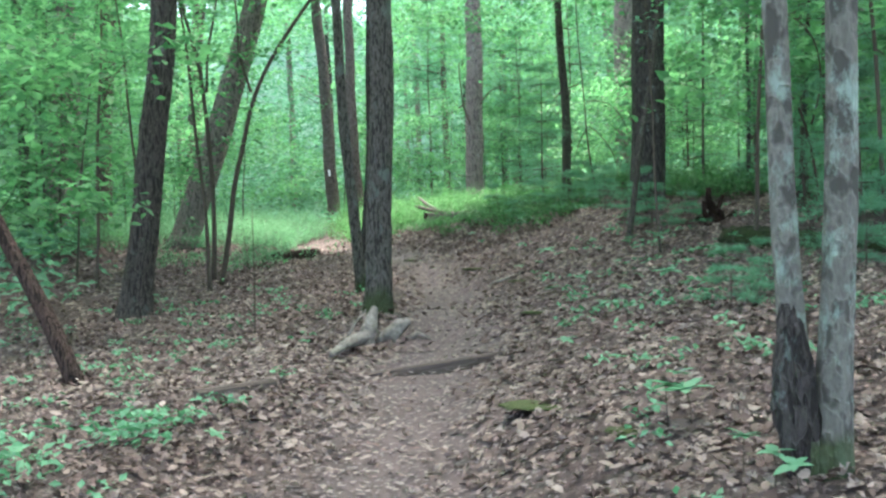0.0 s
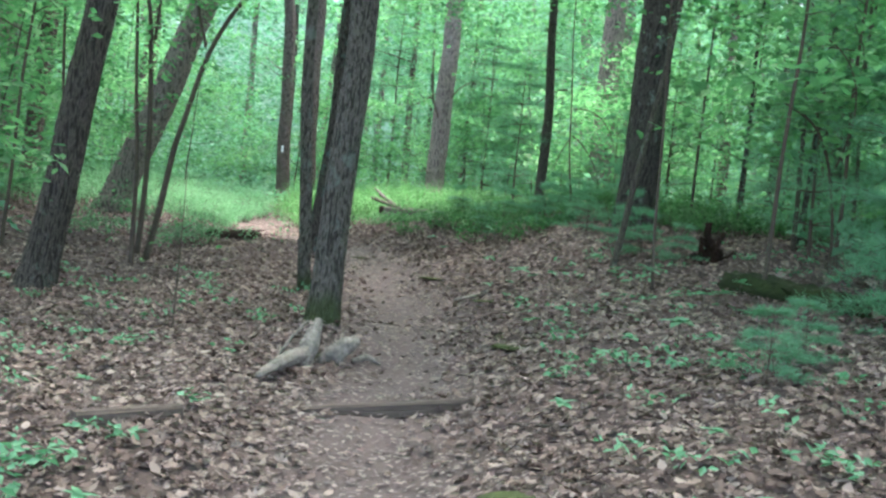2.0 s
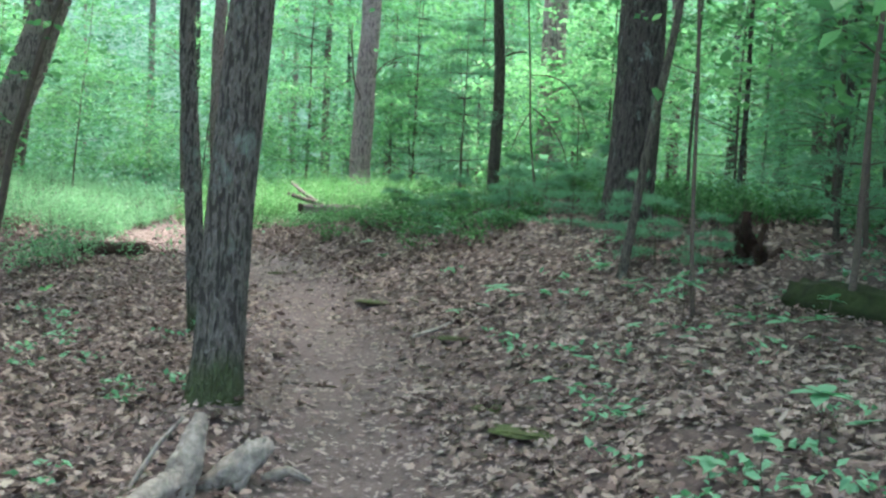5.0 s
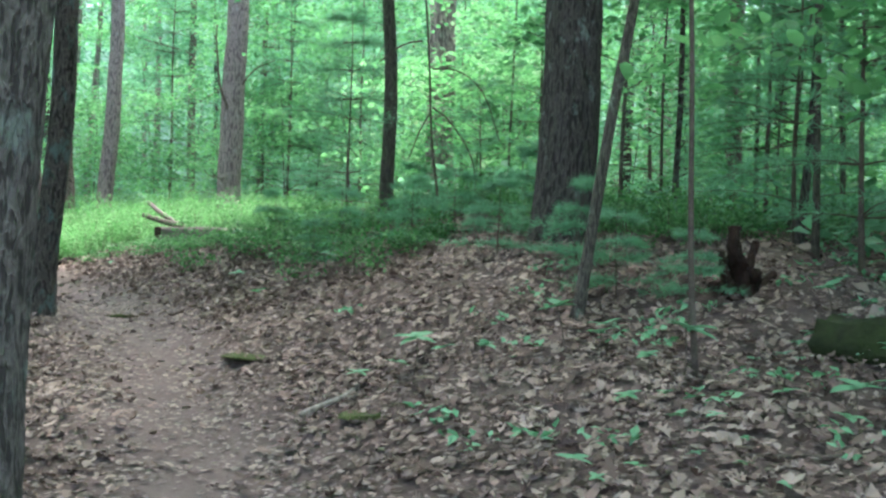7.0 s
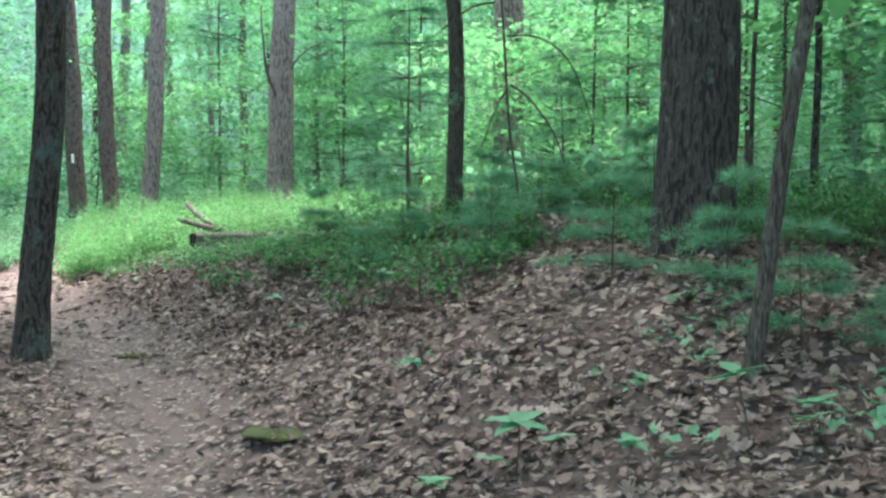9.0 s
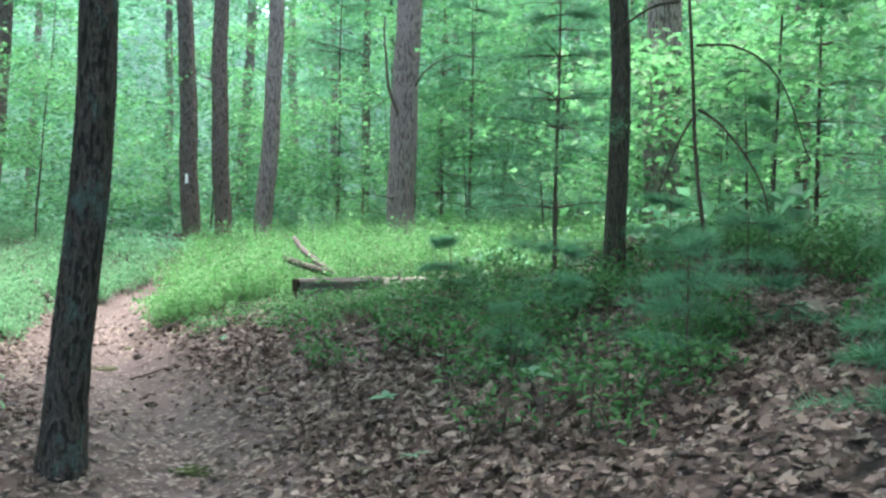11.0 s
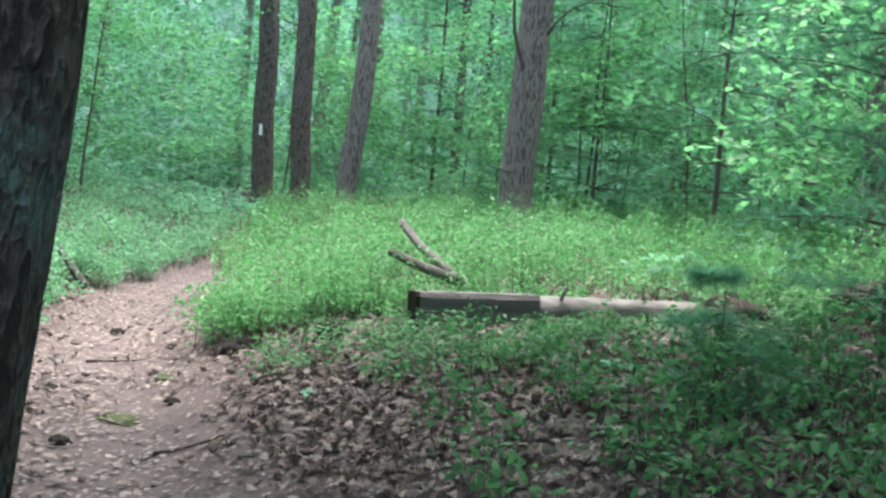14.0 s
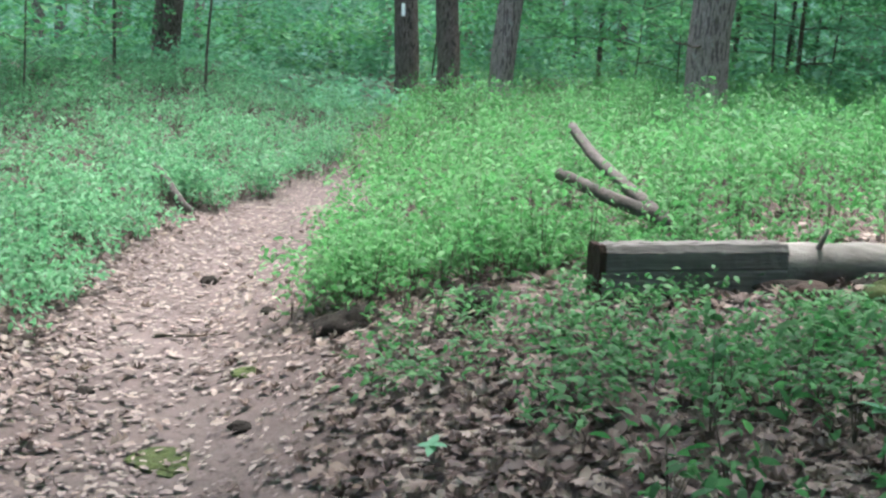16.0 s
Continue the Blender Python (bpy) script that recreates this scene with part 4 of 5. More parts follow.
def young_pine(name, label, tall, whorls, reach, seed, tufts=7, needles=9, length=0.12, bare=0.12, category="pine"):
    """A young white pine: a thin stem, whorls of thin branches, tufts of soft needles."""
    rng = np.random.default_rng(seed)
    root = new(name)
    root.location = (0, 0, -30)
    h = np.linspace(0, tall, 14)
    under(tube_ob("stem", np.stack([0.02 * np.sin(h * 2), 0.02 * np.sin(h * 1.3 + 1), h - 0.03], -1), 0.012 * tall ** 0.6 * (1.05 - h / tall), TWIG, sides=7, seed=seed), root)
    at, way = [], []
    for w in range(whorls):
        t = bare + (0.97 - bare) * (w + 0.3 * rng.uniform()) / whorls
        for k in range(5):
            a, L = rng.uniform(0, 6.28), reach * (1.08 - t) ** 0.7 * rng.uniform(0.6, 1.2)
            s = np.linspace(0, 1, 6)[:, None]
            out, side = np.array((math.cos(a), math.sin(a), rng.uniform(0.0, 0.35))), np.array((-math.sin(a), math.cos(a), 0))
            line = np.array((0, 0, tall * t)) + s * L * out - np.array((0, 0, 0.2)) * s ** 2 * L
            under(tube_ob("branch", line, 0.0045 * (1.2 - s[:, 0]) * tall ** 0.3, TWIG, sides=5, cap=False, seed=k), root)
            for q in np.linspace(0.25, 1, tufts):
                for sg in (-1, 0, 1):
                    p = np.array([np.interp(q, s[:, 0], line[:, c]) for c in range(3)]) + sg * side * L * 0.32 * (1.15 - q) * rng.uniform(0.5, 1.3) + rng.normal(0, 0.04 * L, 3) * (1, 1, 0.6)
                    at.append(p), way.append(out + 0.7 * sg * side + np.array((0, 0, 0.15)) + rng.normal(0, 0.3, 3))
    at, way = np.repeat(np.array(at), needles, axis=0), np.repeat(np.array(way), needles, axis=0)
    m = len(at)
    d = way + rng.normal(0, 0.75, (m, 3))
    d /= np.linalg.norm(d, axis=1)[:, None]
    side = np.cross(d, rng.standard_normal((m, 3)))
    side /= np.linalg.norm(side, axis=1)[:, None]
    L = length * rng.uniform(0.7, 1.2, m)[:, None]
    v = np.stack([at - side * 0.003, at + side * 0.003, at + d * L], 1).reshape(-1, 3)
    under(mesh_of("needles", v, np.arange(3 * m).reshape(-1, 3), NEEDLE, False), root)
    return tagged(root, label, category)


pines = [young_pine("young_pine", "young white pine with soft blue-green needles", *a) for a in ((1.0, 4, 0.55, 71), (2.4, 7, 0.9, 72, 8), (4.6, 10, 1.3, 73, 9), (6.5, 12, 1.6, 74, 9), (3.2, 8, 1.1, 75, 8))]
PINES = [(0, 1.9, 16.8, 0.75), (0, 1.5, 18.3, 0.7), (0, 2.5, 17.6, 0.8), (0, 2.4, 18.9, 0.8), (0, 1.1, 17.5, 0.5), (0, 2.9, 16.4, 0.9), (0, 2.1, 8.5, 0.5), (0, 2.6, 13.9, 0.6), (0, 2.95, 13.6, 0.5), (0, 2.6, 9.2, 0.5), (0, 3.5, 9.6, 0.6), (1, 5.2, 8.6, 1.0), (2, 6.2, 10.2, 1.0), (4, 4.6, 14.3, 1.0), (0, 3.9, 10.6, 1.2), (0, 2.6, 14.6, 0.7), (0, 2.2, 15.2, 0.65), (1, 4.3, 11.8, 1.0), (3, 6.6, 14.0, 1.0), (4, 5.3, 16.2, 1.0), (2, 6.4, 18.5, 1.0),
         (4, 1.79, 20.05, 0.9), (3, 7.6, 20.8, 1.0), (2, 5.0, 22.5, 1.0), (3, 3.4, 29.5, 1.1), (3, 6.0, 31.0, 1.2), (2, 2.2, 32.8, 1.3), (3, -0.6, 35.5, 1.2), (3, 8.4, 26.0, 1.2), (0, 0.9, 19.6, 0.7), (1, 3.6, 20.8, 0.8), (3, 1.9, 38.0, 1.4), (3, 10, 17, 1.1), (3, 9, 11.5, 1.1), (2, -6.8, 14, 0.9), (3, -9, 26, 1.1)]
for k, (m, x, y, s) in enumerate(PINES):
    c = copy_thing(pines[m], Matrix.Translation(on_ground(x, y)) @ pose(0, 0, 0, 0, 0, g.uniform(0, 360)) @ Matrix.Scale(s, 4))
    c["group"] = "young pines"
for o in pines:
    clear(o)


# ---- the woods round the path ----
def stand(models, places, group, lo=0.85, hi=1.2):
    for k, (x, y) in enumerate(places):
        c = copy_thing(models[k % len(models)], Matrix.Translation(on_ground(x, y, -0.02)) @ pose(0, 0, 0, 0, 0, g.uniform(0, 360)) @ Matrix.Scale(g.uniform(lo, hi), 4))
        c["group"] = group
    for o in models:
        clear(o)


def free_places(n, test, box, gap, rng):
    got = []
    while len(got) < n:
        x, y = rng.uniform(box[0], box[1]), rng.uniform(box[2], box[3])
        if test(x, y) and all((x - a) ** 2 + (y - b) ** 2 > gap * gap for a, b in got):
            got.append((x, y))
    return got


def lateral(x, y):
    return x - float(path_x(y))


thin = [sapling("maple_sapling", "thin maple sapling with flat layers of green leaves", 0, 0, d, t, l, sd, SAP_BARK, 8, MAPLE, 26, 0.12, 0.25, 1.5, per=60) for d, t, l, sd in ((0.035, 4.5, 3, 81), (0.05, 6, -3, 82), (0.028, 3.2, 5, 83), (0.06, 7, -2, 84), (0.04, 5, -6, 85))]
spots = [(-6.9, 18.6), (-7.6, 20.6), (5.6, 13.4), (6.2, 16.8), (5.4, 19.2), (7.3, 19.8), (6.9, 15.0), (0.6, 33.0), (2.3, 34.5), (3.6, 31.6), (5.1, 33.0), (6.6, 30.0), (4.3, 36.0), (1.2, 37.0), (-1.0, 38.0), (7.5, 33.5), (-6.2, 32.0), (-7.6, 29.5), (-8.6, 34.0)] + free_places(34, lambda x, y: lateral(x, y) > 4.2 and x / (y + 2) < 0.75, (4, 15, 9, 32), 1.3, g) + free_places(26, lambda x, y: lateral(x, y) < -4.6 and -x / (y + 2) < 0.75, (-15, -4, 12, 34), 1.3, g) + free_places(16, lambda x, y: abs(lateral(x, y)) > 1.6, (-9, 9, 33, 44), 1.3, g)
stand(thin, spots, "saplings of the undergrowth")
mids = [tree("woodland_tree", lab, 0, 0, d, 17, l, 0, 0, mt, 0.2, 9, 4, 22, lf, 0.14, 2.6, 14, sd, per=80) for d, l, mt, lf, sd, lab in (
    (0.3, 1, RED_BARK, MAPLE, 91, "brown-barked woodland tree with a leafy crown"), (0.38, -2, PINE_BARK, FAR_HAZE_LEAF, 92, "pale grey-barked woodland tree with a leafy crown"),
    (0.24, 2, DARK_BARK, MAPLE, 93, "slim dark woodland tree with a leafy crown"), (0.45, 0.5, PINE_BARK, FAR_HAZE_LEAF, 94, "stout pale woodland tree with a leafy crown"))]
spots = free_places(34, lambda x, y: abs(lateral(x, y)) > 3.0 and abs(x) / (y + 2) < 0.8 and not (y < 33 and -5 < x < 7) and not (31 < y < 42 and -11 < x < 4), (-26, 26, 23, 62), 2.6, g) + [(-8.3, 21.5), (-8.7, 25.0), (8.5, 23), (6.2, 34), (10.5, 29)]
stand(mids, spots, "woodland trees")


# ---- leaf litter ----
def litter(name, label, n, box, weight, size, shape, mat, rng, curl=1.0, lift=0.012, tilt=0.33):
    """Dead leaves strewn on the ground: weight thins them out over the plan."""
    x, y = rng.uniform(box[0], box[1], 3 * n), rng.uniform(box[2], box[3], 3 * n)
    ok = np.flatnonzero(rng.uniform(0, 1, 3 * n) < weight(x, y))[:n]
    x, y = x[ok], y[ok]
    e = 0.05
    up = np.stack([-(height(x + e, y) - height(x - e, y)) / (2 * e), -(height(x, y + e) - height(x, y - e)) / (2 * e), np.ones(len(x))], -1)
    up += rng.standard_normal((len(x), 3)) * (tilt, tilt, 0)
    at = np.stack([x, y, height(x, y) + lift + np.abs(rng.normal(0, 0.012, len(x)))], -1)
    v, f = scatter(shape, at, size * rng.uniform(0.4, 1.3, len(x)), up, rng.uniform(0, 6.3, len(x)), rng, curl)
    return tagged(mesh_of(name, v, f, mat, False), label, "dead leaves", kind="stuff")


def off_path(x, y):
    """Thick beside the path, thinning out smoothly to all sides."""
    return (1 - 0.93 * trodden(x, y)) * np.exp(-(((x - path_x(y)) / 6) ** 4)) * np.clip((y + 3 - np.sin(1.7 * x)) / 6, 0, 1)


def bare_dirt(x, y):
    """Where feet have swept the path's inner edge clean."""
    return np.exp(-(((x - path_x(y) - 0.42) / 0.4) ** 2)) * np.clip((y - 17.5) / 1.5, 0, 1) * np.clip((23 - y) / 1.5, 0, 1) + 0.6 * np.exp(-((x - path_x(y)) / 0.35) ** 2) * (y < 17)


litter("leaf_litter", "curled brown oak leaves covering the forest floor", 70000, (-7.5, 7.5, -2, 26), lambda x, y: off_path(x, y) * (1 - 0.7 * np.clip(bare_dirt(x, y), 0, 1)), 0.068, HEX, LITTER, np.random.default_rng(101), 1.6)
litter("oak_leaves", "lobed tan oak leaves lying on top of the litter", 26000, (-6, 6.5, 1, 24), lambda x, y: off_path(x, y) * np.exp(-(((x - path_x(y)) / 4.2) ** 4)) * np.clip((y - 1) / 4, 0, 1) * (1 - 0.5 * ((y > 21) & (x - path_x(y) > 0.5))), 0.072, LOBED, LITTER, np.random.default_rng(102), 1.15, 0.022, 0.28)
litter("bank_litter", "crumpled brown oak leaves on the bank", 8500, (-2.2, 4.2, 16, 22.4), lambda x, y: off_path(x, y) * (x - path_x(y) > 0.6) * (1 - 0.6 * (y > 21)), 0.068, LOBED, LITTER, np.random.default_rng(105), 1.3, 0.025, 0.36)
litter("leaf_fragments", "small broken brown leaf pieces between the larger leaves", 42000, (-4, 5, 3, 22.5), off_path, 0.046, HEX, CRUMBS, np.random.default_rng(106), 0.8, 0.006, 0.2)
litter("path_litter", "small leaf fragments trodden into the dirt path", 52000, (-5.5, 2, 1.5, 30), lambda x, y: np.clip(trodden(x, y) * 1.2, 0, 1) * (1 - 0.65 * bare_dirt(x, y)), 0.042, BLADE, CRUMBS, np.random.default_rng(103), 0.7, 0.006, 0.13)
litter("far_litter", "brown leaves on the woodland floor farther off", 32000, (-24, 24, -14, 34), lambda x, y: np.clip((np.abs(x - path_x(y)) - 3) / 3, 0.15 * (y < 4), 1) * ((y < 20.5) | (np.abs(x) > 9)) * np.exp(-((x / 17) ** 4 + ((y - 10) / 20) ** 4)), 0.14, KITE, LITTER, np.random.default_rng(104), 1.5)


# ---- undergrowth and woods ----
def shrubs(name, label, n, box, keep, size, per, r, mat, rng, tall, category="shrubs", shape=KITE, stems=0, lean=0.55):
    """Low shrubs: clumps of small leaves on thin stems."""
    x, y = rng.uniform(box[0], box[1], 6 * n), rng.uniform(box[2], box[3], 6 * n)
    ok = np.flatnonzero(keep(x, y, rng))[:n]
    x, y = x[ok], y[ok]
    hh = tall * (0.35 + 0.8 * rng.uniform(0, 1, len(x)) ** 1.3)
    base = np.stack([x, y, height(x, y)], -1)
    c, H = np.repeat(base, per, axis=0), np.repeat(hh, per)
    m = len(c)
    q, a = rng.uniform(0, 1, m) ** 0.6, rng.uniform(0, 6.28, m)
    rr = r * np.sqrt(rng.uniform(0, 1, m)) * (0.35 + 0.65 * q)
    at = c + np.stack([rr * np.cos(a), rr * np.sin(a), 0.03 + H * q * (1 - 0.35 * (rr / r) ** 2)], -1)
    v, f = scatter(shape, at, size * rng.uniform(0.6, 1.4, m), upright(m, rng, lean), rng.uniform(0, 6.3, m), rng)
    root = tagged(mesh_of(name, v, f, mat, False), label, category, kind="stuff")
    if stems:
        k = np.repeat(np.arange(len(x)), stems)
        a, s = rng.uniform(0, 6.28, len(k)), rng.uniform(0.3, 0.9, len(k))
        tip = base[k] + np.stack([r * s * np.cos(a), r * s * np.sin(a), hh[k] * rng.uniform(0.5, 0.95, len(k))], -1)
        w = np.stack([-np.sin(a), np.cos(a), np.zeros(len(k))], -1) * 0.004
        sv = np.stack([base[k] - w, base[k] + w, tip], 1).reshape(-1, 3)
        under(mesh_of("stems", sv, np.arange(len(sv)).reshape(-1, 3), TWIG, False), root)
    return root


def patchy(x, y, share):
    p = np.sin(1.9 * x + 0.7 * np.sin(1.3 * y)) + np.sin(2.3 * y + 0.9 * np.sin(1.7 * x) + 1) + 0.8 * np.sin(4.1 * x - 3.3 * y)
    return p > np.interp(share, [0, 0.25, 0.5, 0.75, 1], [2.8, 0.9, 0, -0.9, -2.8])


def beside_timber(x, y):
    return (y > 20.9) & (y < 22.55 + 0.26 * np.maximum(x, 0)) & (x > -0.75) & (x < 2.3)


def mound(x, y, rng):
    d = x - path_x(y)
    return ~((x > 2.5) & (x < 5.1) & (y > 20.5) & (y < 22.0)) & (d > 0.85 + 0.2 * np.sin(3 * y) - np.clip((y - 27) / 3, 0, 0.75)) & ~beside_timber(x, y) & ((x + 1.6) ** 2 + (y - 22.1) ** 2 > 0.06) & (y > 21.6 + 0.2 * np.clip(0.5 - x, 0, 2) - 0.25 * np.maximum(x - 0.5, 0) + rng.normal(0, 0.35, x.shape))


def left_bank(x, y, rng):
    d = x - path_x(y)
    return (d < -0.66 - 0.06 * np.sin(2.5 * y) + np.clip((y - 26) / 5, 0, 0.85)) & (y > 20.6 - 0.3 * np.minimum(d + 1, 0) * -1 + rng.normal(0, 0.6, x.shape))


shrubs("blueberry_shrubs", "bright green low shrubs covering the mound", 1750, (-3.4, 9, 21, 34), mound, 0.047, 90, 0.25, BUSH, np.random.default_rng(21), 0.72, stems=6, shape=LANCE, lean=0.85)
shrubs("shrub_shoots", "taller leafy shoots rising out of the low shrubs", 300, (-3.4, 7, 22, 32), mound, 0.05, 26, 0.13, BUSH, np.random.default_rng(35), 1.0, stems=3, shape=LANCE, lean=0.7)
shrubs("bank_shoots", "taller leafy shoots rising out of the bank's shrubs", 190, (-11, -3, 21, 33), left_bank, 0.05, 26, 0.14, BANK_LEAF, np.random.default_rng(36), 0.9, stems=3, shape=LANCE, lean=0.7)
shrubs("mound_edge_shrubs", "bright green low shrubs over the mound's leafy edge", 95, (-2.1, -0.3, 22.4, 23.9), lambda x, y, g: (x - path_x(y) > 0.8) & (y > 22.55 + 0.3 * np.clip(x + 0.9, 0, 1)), 0.042, 75, 0.2, BUSH, np.random.default_rng(33), 0.4, stems=6, shape=LANCE, lean=0.85)
shrubs("bank_shrubs", "green low shrubs along the path's far bank", 1200, (-13, -2, 19.5, 36), left_bank, 0.05, 80, 0.27, BANK_LEAF, np.random.default_rng(22), 0.62, stems=6, shape=LANCE, lean=0.85)
shrubs("bank_edge_shrubs", "green low shrubs overhanging the path's far edge", 170, (-5.6, -3, 22.6, 30.5), lambda x, y, g: (x - path_x(y) < -0.6 + np.clip((y - 26) / 7, 0, 0.5)) & (x - path_x(y) > -1.7), 0.05, 75, 0.24, BANK_LEAF, np.random.default_rng(34), 0.42, stems=6, shape=LANCE, lean=0.85)
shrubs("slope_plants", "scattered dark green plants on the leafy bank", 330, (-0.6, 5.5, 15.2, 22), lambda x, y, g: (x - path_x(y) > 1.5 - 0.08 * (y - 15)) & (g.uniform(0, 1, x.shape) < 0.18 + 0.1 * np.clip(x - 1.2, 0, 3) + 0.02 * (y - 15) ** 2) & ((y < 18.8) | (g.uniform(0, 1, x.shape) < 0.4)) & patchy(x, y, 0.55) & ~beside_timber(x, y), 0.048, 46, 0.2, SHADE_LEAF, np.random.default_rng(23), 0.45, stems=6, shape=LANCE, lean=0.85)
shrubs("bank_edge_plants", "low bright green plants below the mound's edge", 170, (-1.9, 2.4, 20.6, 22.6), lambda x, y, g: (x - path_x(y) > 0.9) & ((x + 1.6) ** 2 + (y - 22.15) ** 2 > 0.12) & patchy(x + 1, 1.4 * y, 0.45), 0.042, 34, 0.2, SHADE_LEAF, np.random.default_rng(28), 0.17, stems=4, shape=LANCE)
shrubs("path_side_shrubs", "soft green shrubs beside the dark tree", 30, (-4.6, -1.6, 16.7, 18.35), lambda x, y, g: (x - path_x(y) < -1.0) & patchy(2 * x, 2 * y, 0.6), 0.048, 75, 0.24, BANK_LEAF, np.random.default_rng(29), 0.5, stems=6, shape=LANCE, lean=0.85)
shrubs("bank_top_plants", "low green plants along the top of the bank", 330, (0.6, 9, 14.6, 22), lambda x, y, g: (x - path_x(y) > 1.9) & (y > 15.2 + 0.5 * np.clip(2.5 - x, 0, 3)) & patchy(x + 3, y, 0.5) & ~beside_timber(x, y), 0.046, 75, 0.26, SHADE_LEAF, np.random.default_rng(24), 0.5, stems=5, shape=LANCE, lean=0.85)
shrubs("seedlings", "sparse green seedlings pushing through dead leaves", 240, (-5, 5, 4, 15), lambda x, y, g: np.abs(x - path_x(y)) > 0.85 + 0.3 * g.uniform(0, 1, x.shape), 0.05, 16, 0.16, HERB, np.random.default_rng(25), 0.13)
shrubs("low_plants", "patch of low green plants in the leaf litter", 34, (-4.2, -1.35, 4, 8.2), lambda x, y, g: x < -1.2, 0.06, 70, 0.3, HERB, np.random.default_rng(26), 0.28, stems=4)
shrubs("far_undergrowth", "green undergrowth under the far trees", 950, (-26, 26, 12, 60), lambda x, y, g: ((np.abs(x - path_x(y)) > 5) | (y > 33)) & (np.abs(x) < 0.8 * (y + 2)), 0.16, 60, 0.9, FAR_HAZE_LEAF, np.random.default_rng(27), 0.8)

g = np.random.default_rng(31)


def woods(name, label, n, near, far, leaf, per, tall, r, mat, power=1.3, lowest=0.4):
    ang, dist = g.uniform(-0.85, 0.95, n), g.uniform(near ** 2, far ** 2, n) ** 0.5
    x, y = dist * np.sin(ang), 3 + dist * np.cos(ang)
    z = height(x, y) + lowest + tall * g.uniform(0, 1, n) ** power
    mass = np.sin(0.55 * x + 1.1 * np.sin(0.3 * y)) + np.sin(0.75 * z + 0.4 * x) + 0.8 * np.sin(0.42 * y - 0.9 * z + 1) + 0.5 * np.sin(1.3 * x + 1.7 * z)
    ok = (mass > g.uniform(-1.6, 0.5, n)) & ~((np.abs(x - path_x(y)) < 4.5) & (y < 36.5)) & ~((y < 30) & (x > -5) & (x < 6))
    v, f = sprays(np.stack([x, y, z], -1)[ok], r * g.uniform(0.6, 1.4, n)[ok], per, leaf, g, 0.12)
    return tagged(mesh_of(name, v, f, mat, False), label, "foliage", kind="stuff")


woods("woods_foliage", "layers of green leaves of the surrounding woods", 2850, 15, 42, 0.16, 90, 10.5, 1.1, MAPLE)
woods("pine_foliage", "blue-green sprays of pine among the woods", 1050, 15, 48, 0.17, 90, 12, 1.0, NEEDLE)
woods("upper_foliage", "leafy boughs high in the surrounding woods", 650, 24, 50, 0.17, 90, 8, 1.3, MAPLE, 1.0, 6.0)
woods("deep_woods_foliage", "green leaves deeper in the woods", 2900, 40, 64, 0.3, 80, 17.5, 1.8, FAR_HAZE_LEAF)
woods("distant_woods", "distant wall of green woodland leaves", 1600, 62, 90, 0.58, 70, 25, 3.0, FAR_HAZE_LEAF, 1.15, 0)
# Out-of-view leaves added for shade; thinned where the ground needs more light.
n = 800
x, y = g.uniform(-13, 14, n), g.uniform(-9, 21.5, n)
ok = ((x < 3.2) | (y < 15.5) | (g.uniform(0, 1, n) < 0.45)) & ~((np.abs(x) < 2.8) & (y > 13) & (g.uniform(0, 1, n) < 0.55))
x, y, n = x[ok], y[ok], int(ok.sum())
z = height(x, y) + g.uniform(8.5, 13, n)
v, f = sprays(np.stack([x, y, z], -1), 1.7 * g.uniform(0.6, 1.3, n), 72, 0.25, g, 0.1)
tagged(mesh_of("canopy", v, f, MAPLE, False), "green leaf canopy out of view, added to shade the ground", "foliage", kind="stuff")
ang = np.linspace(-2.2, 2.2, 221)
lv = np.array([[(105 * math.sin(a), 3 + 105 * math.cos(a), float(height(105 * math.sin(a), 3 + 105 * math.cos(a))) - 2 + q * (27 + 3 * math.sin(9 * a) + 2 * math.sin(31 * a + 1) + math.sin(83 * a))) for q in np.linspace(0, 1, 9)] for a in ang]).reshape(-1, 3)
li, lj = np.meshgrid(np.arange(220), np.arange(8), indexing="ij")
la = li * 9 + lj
tagged(mesh_of("backdrop", lv, np.stack([la, la + 9, la + 10, la + 1], -1).reshape(-1, 4), BACKDROP), "distant green wall of woodland, painted pale for haze", "backdrop", kind="structure")
# Unseen extra sprays that only darken the bank's litter below them.
n = 58
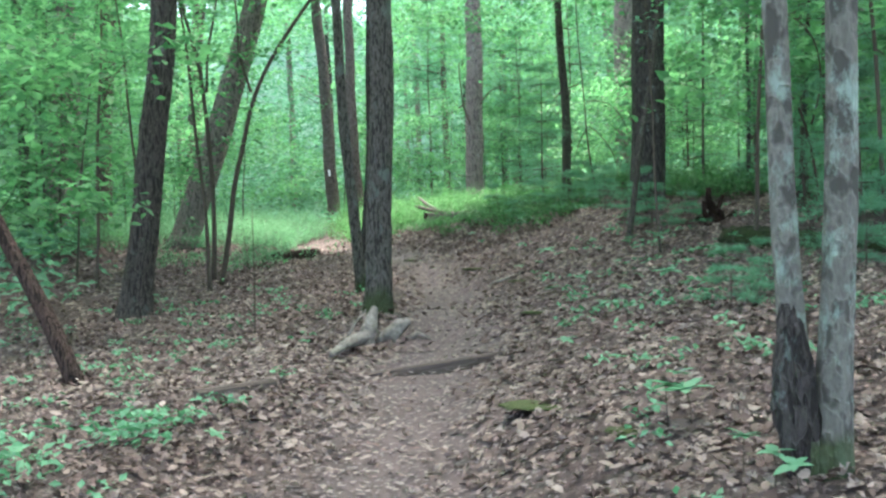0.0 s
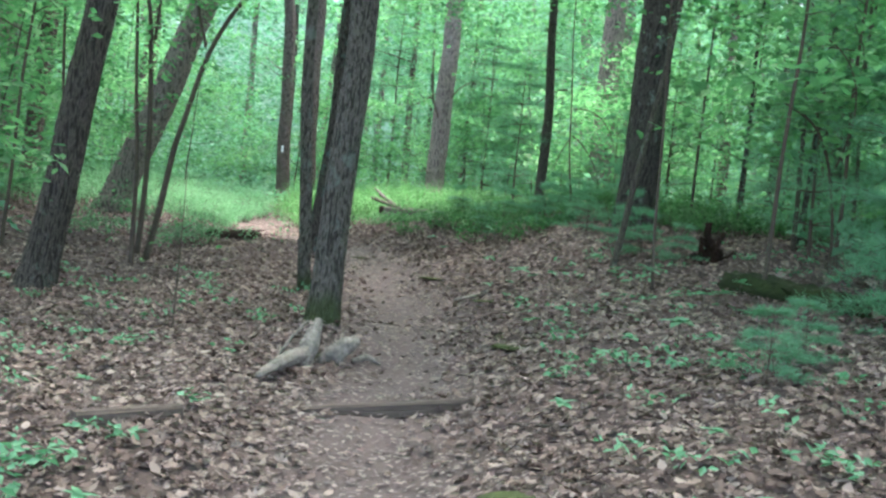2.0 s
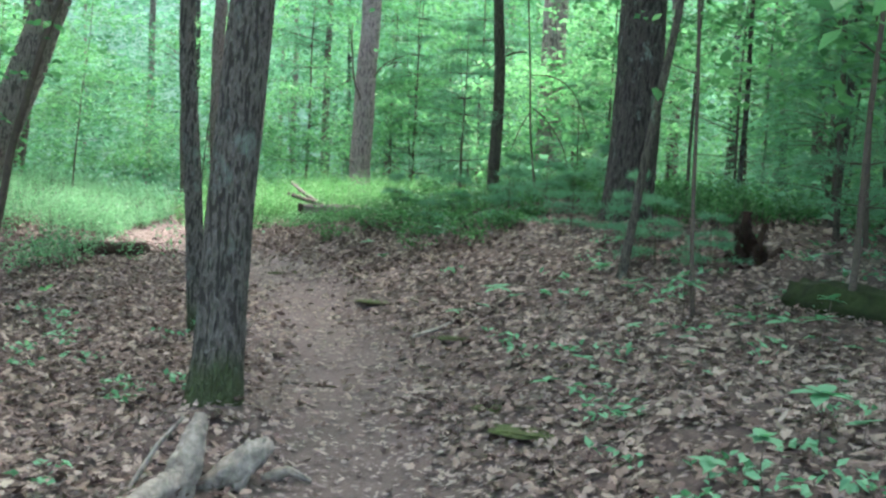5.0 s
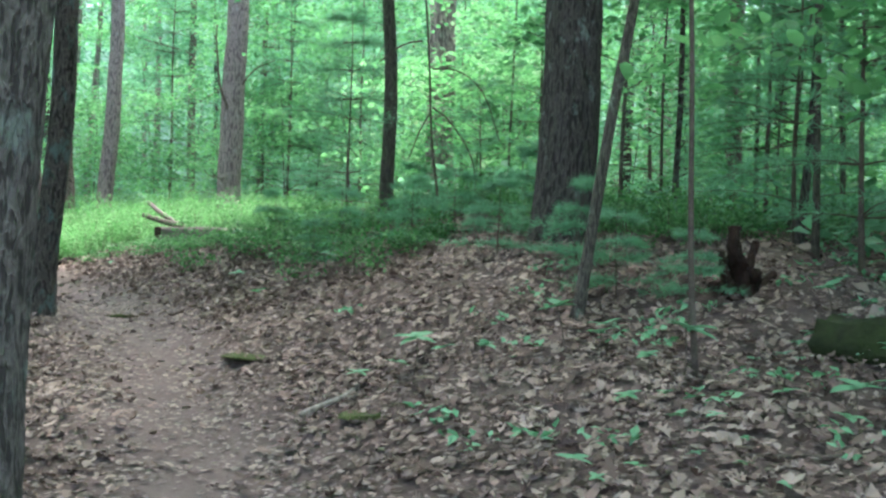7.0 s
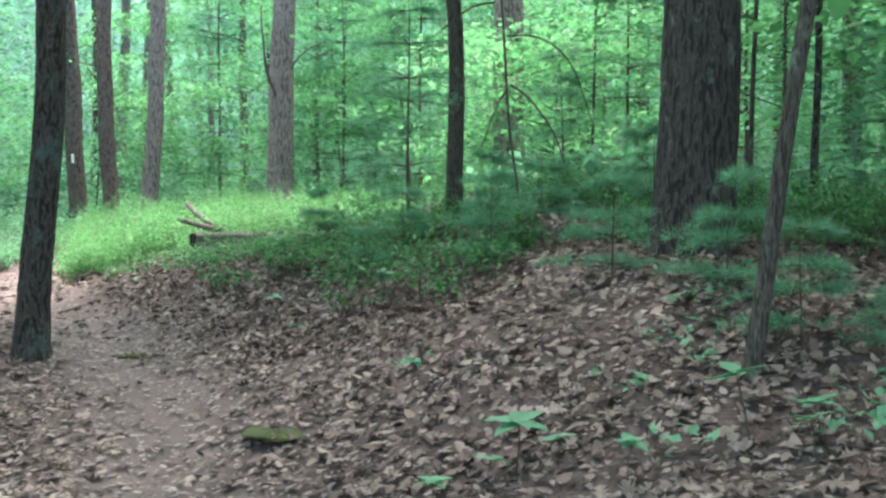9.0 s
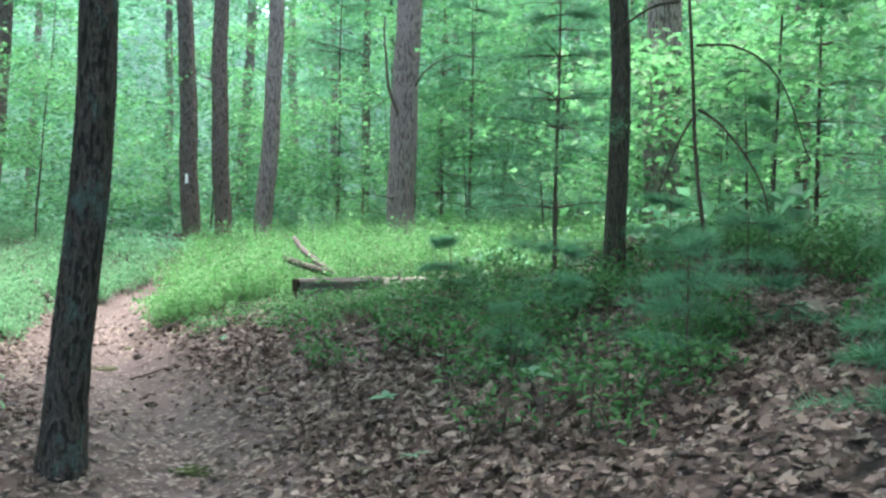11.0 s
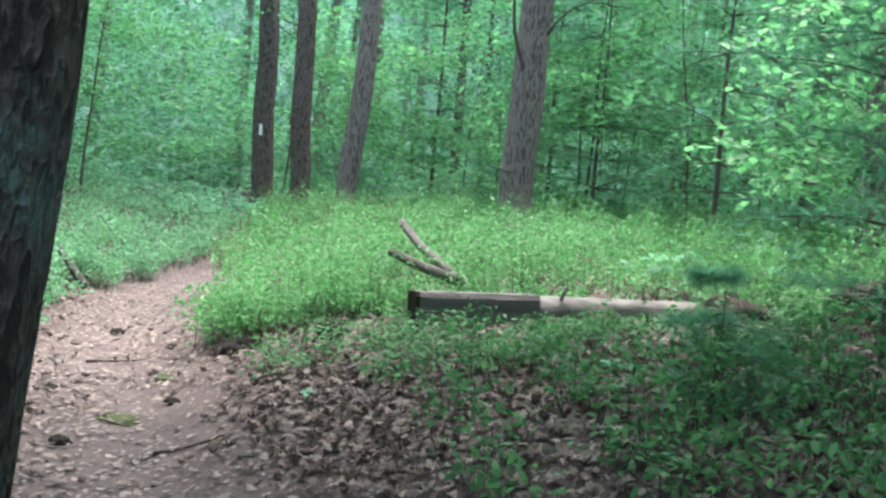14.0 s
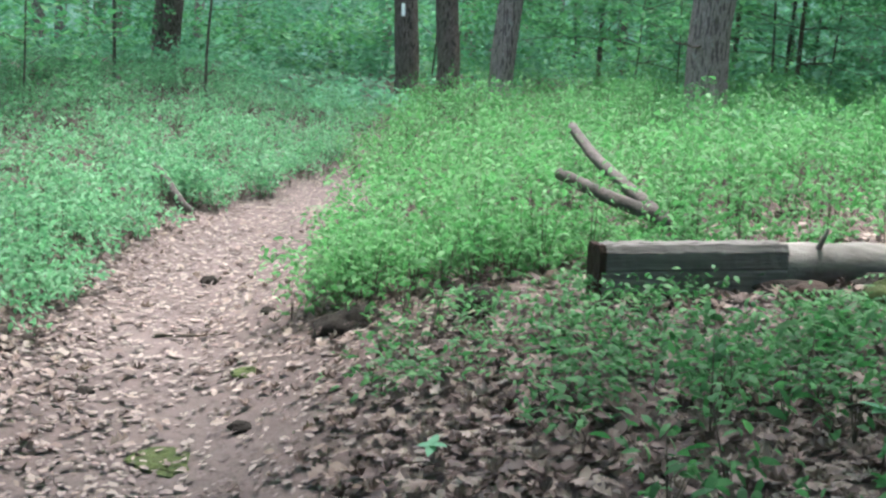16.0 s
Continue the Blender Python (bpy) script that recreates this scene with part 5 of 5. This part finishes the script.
x, y = g.uniform(0.3, 6.5, n), g.uniform(9, 15, n)
v, f = sprays(np.stack([x, y, height(x, y) + g.uniform(7.5, 10, n)], -1), g.uniform(0.9, 1.6, n), 75, 0.2, g, 0.1)
tagged(mesh_of("bank_canopy", v, f, MAPLE, False), "unseen leaf sprays added to shade the leafy bank", "foliage", kind="stuff")
# Never in view: sprays hung here to block sky light from the slope.
n = 115
x, y = g.uniform(-4.5, 9, n), g.uniform(17.6, 22.3, n)
v, f = sprays(np.stack([x, y, height(x, y) + g.uniform(6.3, 9.5, n)], -1), g.uniform(0.9, 1.5, n), 75, 0.2, g, 0.1)
tagged(mesh_of("canopy_edge", v, f, MAPLE, False), "unseen leaf sprays added to shade the slope before the clearing", "foliage", kind="stuff")
# Low leaf layer over the bank, much of it above view, added for shade.
n = 95
x, y = g.uniform(-0.6, 6, n), g.uniform(17.6, 21.8, n)
v, f = sprays(np.stack([x, y, height(x, y) + g.uniform(3.4, 6.5, n)], -1), g.uniform(0.6, 1.1, n), 70, 0.11, g, 0.1)
tagged(mesh_of("overhanging_leaves", v, f, MAPLE, False), "maple leaves overhanging the bank, added to shade it", "foliage", kind="stuff")
n = 300
x, y = g.uniform(-10.5, -2.4, n), g.uniform(14.5, 34, n)
ok = (x < path_x(y) - 1.8) & (x / (y + 4) > -0.48)
x, y = x[ok], y[ok]
v, f = sprays(np.stack([x, y, height(x, y) + g.uniform(3.4, 8.6, len(x))], -1), g.uniform(0.5, 1.0, len(x)), 60, 0.12, g, 0.06)
tagged(mesh_of("understory_leaves", v, f, MAPLE, False), "flat layers of maple leaves under the canopy", "foliage", kind="stuff")
trunks = []
for k in range(70):
    a, d = g.uniform(-0.8, 0.9), g.uniform(48, 85)
    pts, h = trunk_line(d * math.sin(a), 3 + d * math.cos(a), 20, g.uniform(-3, 3), step=2.5, seed=500 + k)
    trunks.append(tube(pts, g.uniform(0.12, 0.28) * (1 - 0.6 * h / 20), 7, 0.03, False, k))
v, f = joined(trunks)
# The light bark colour stands in for haze on these far trunks.
tagged(mesh_of("distant_trunks", v, to_tris(f), PINE_BARK), "trunks of the distant woods, in pale bark for haze", "tree trunks", kind="stuff")
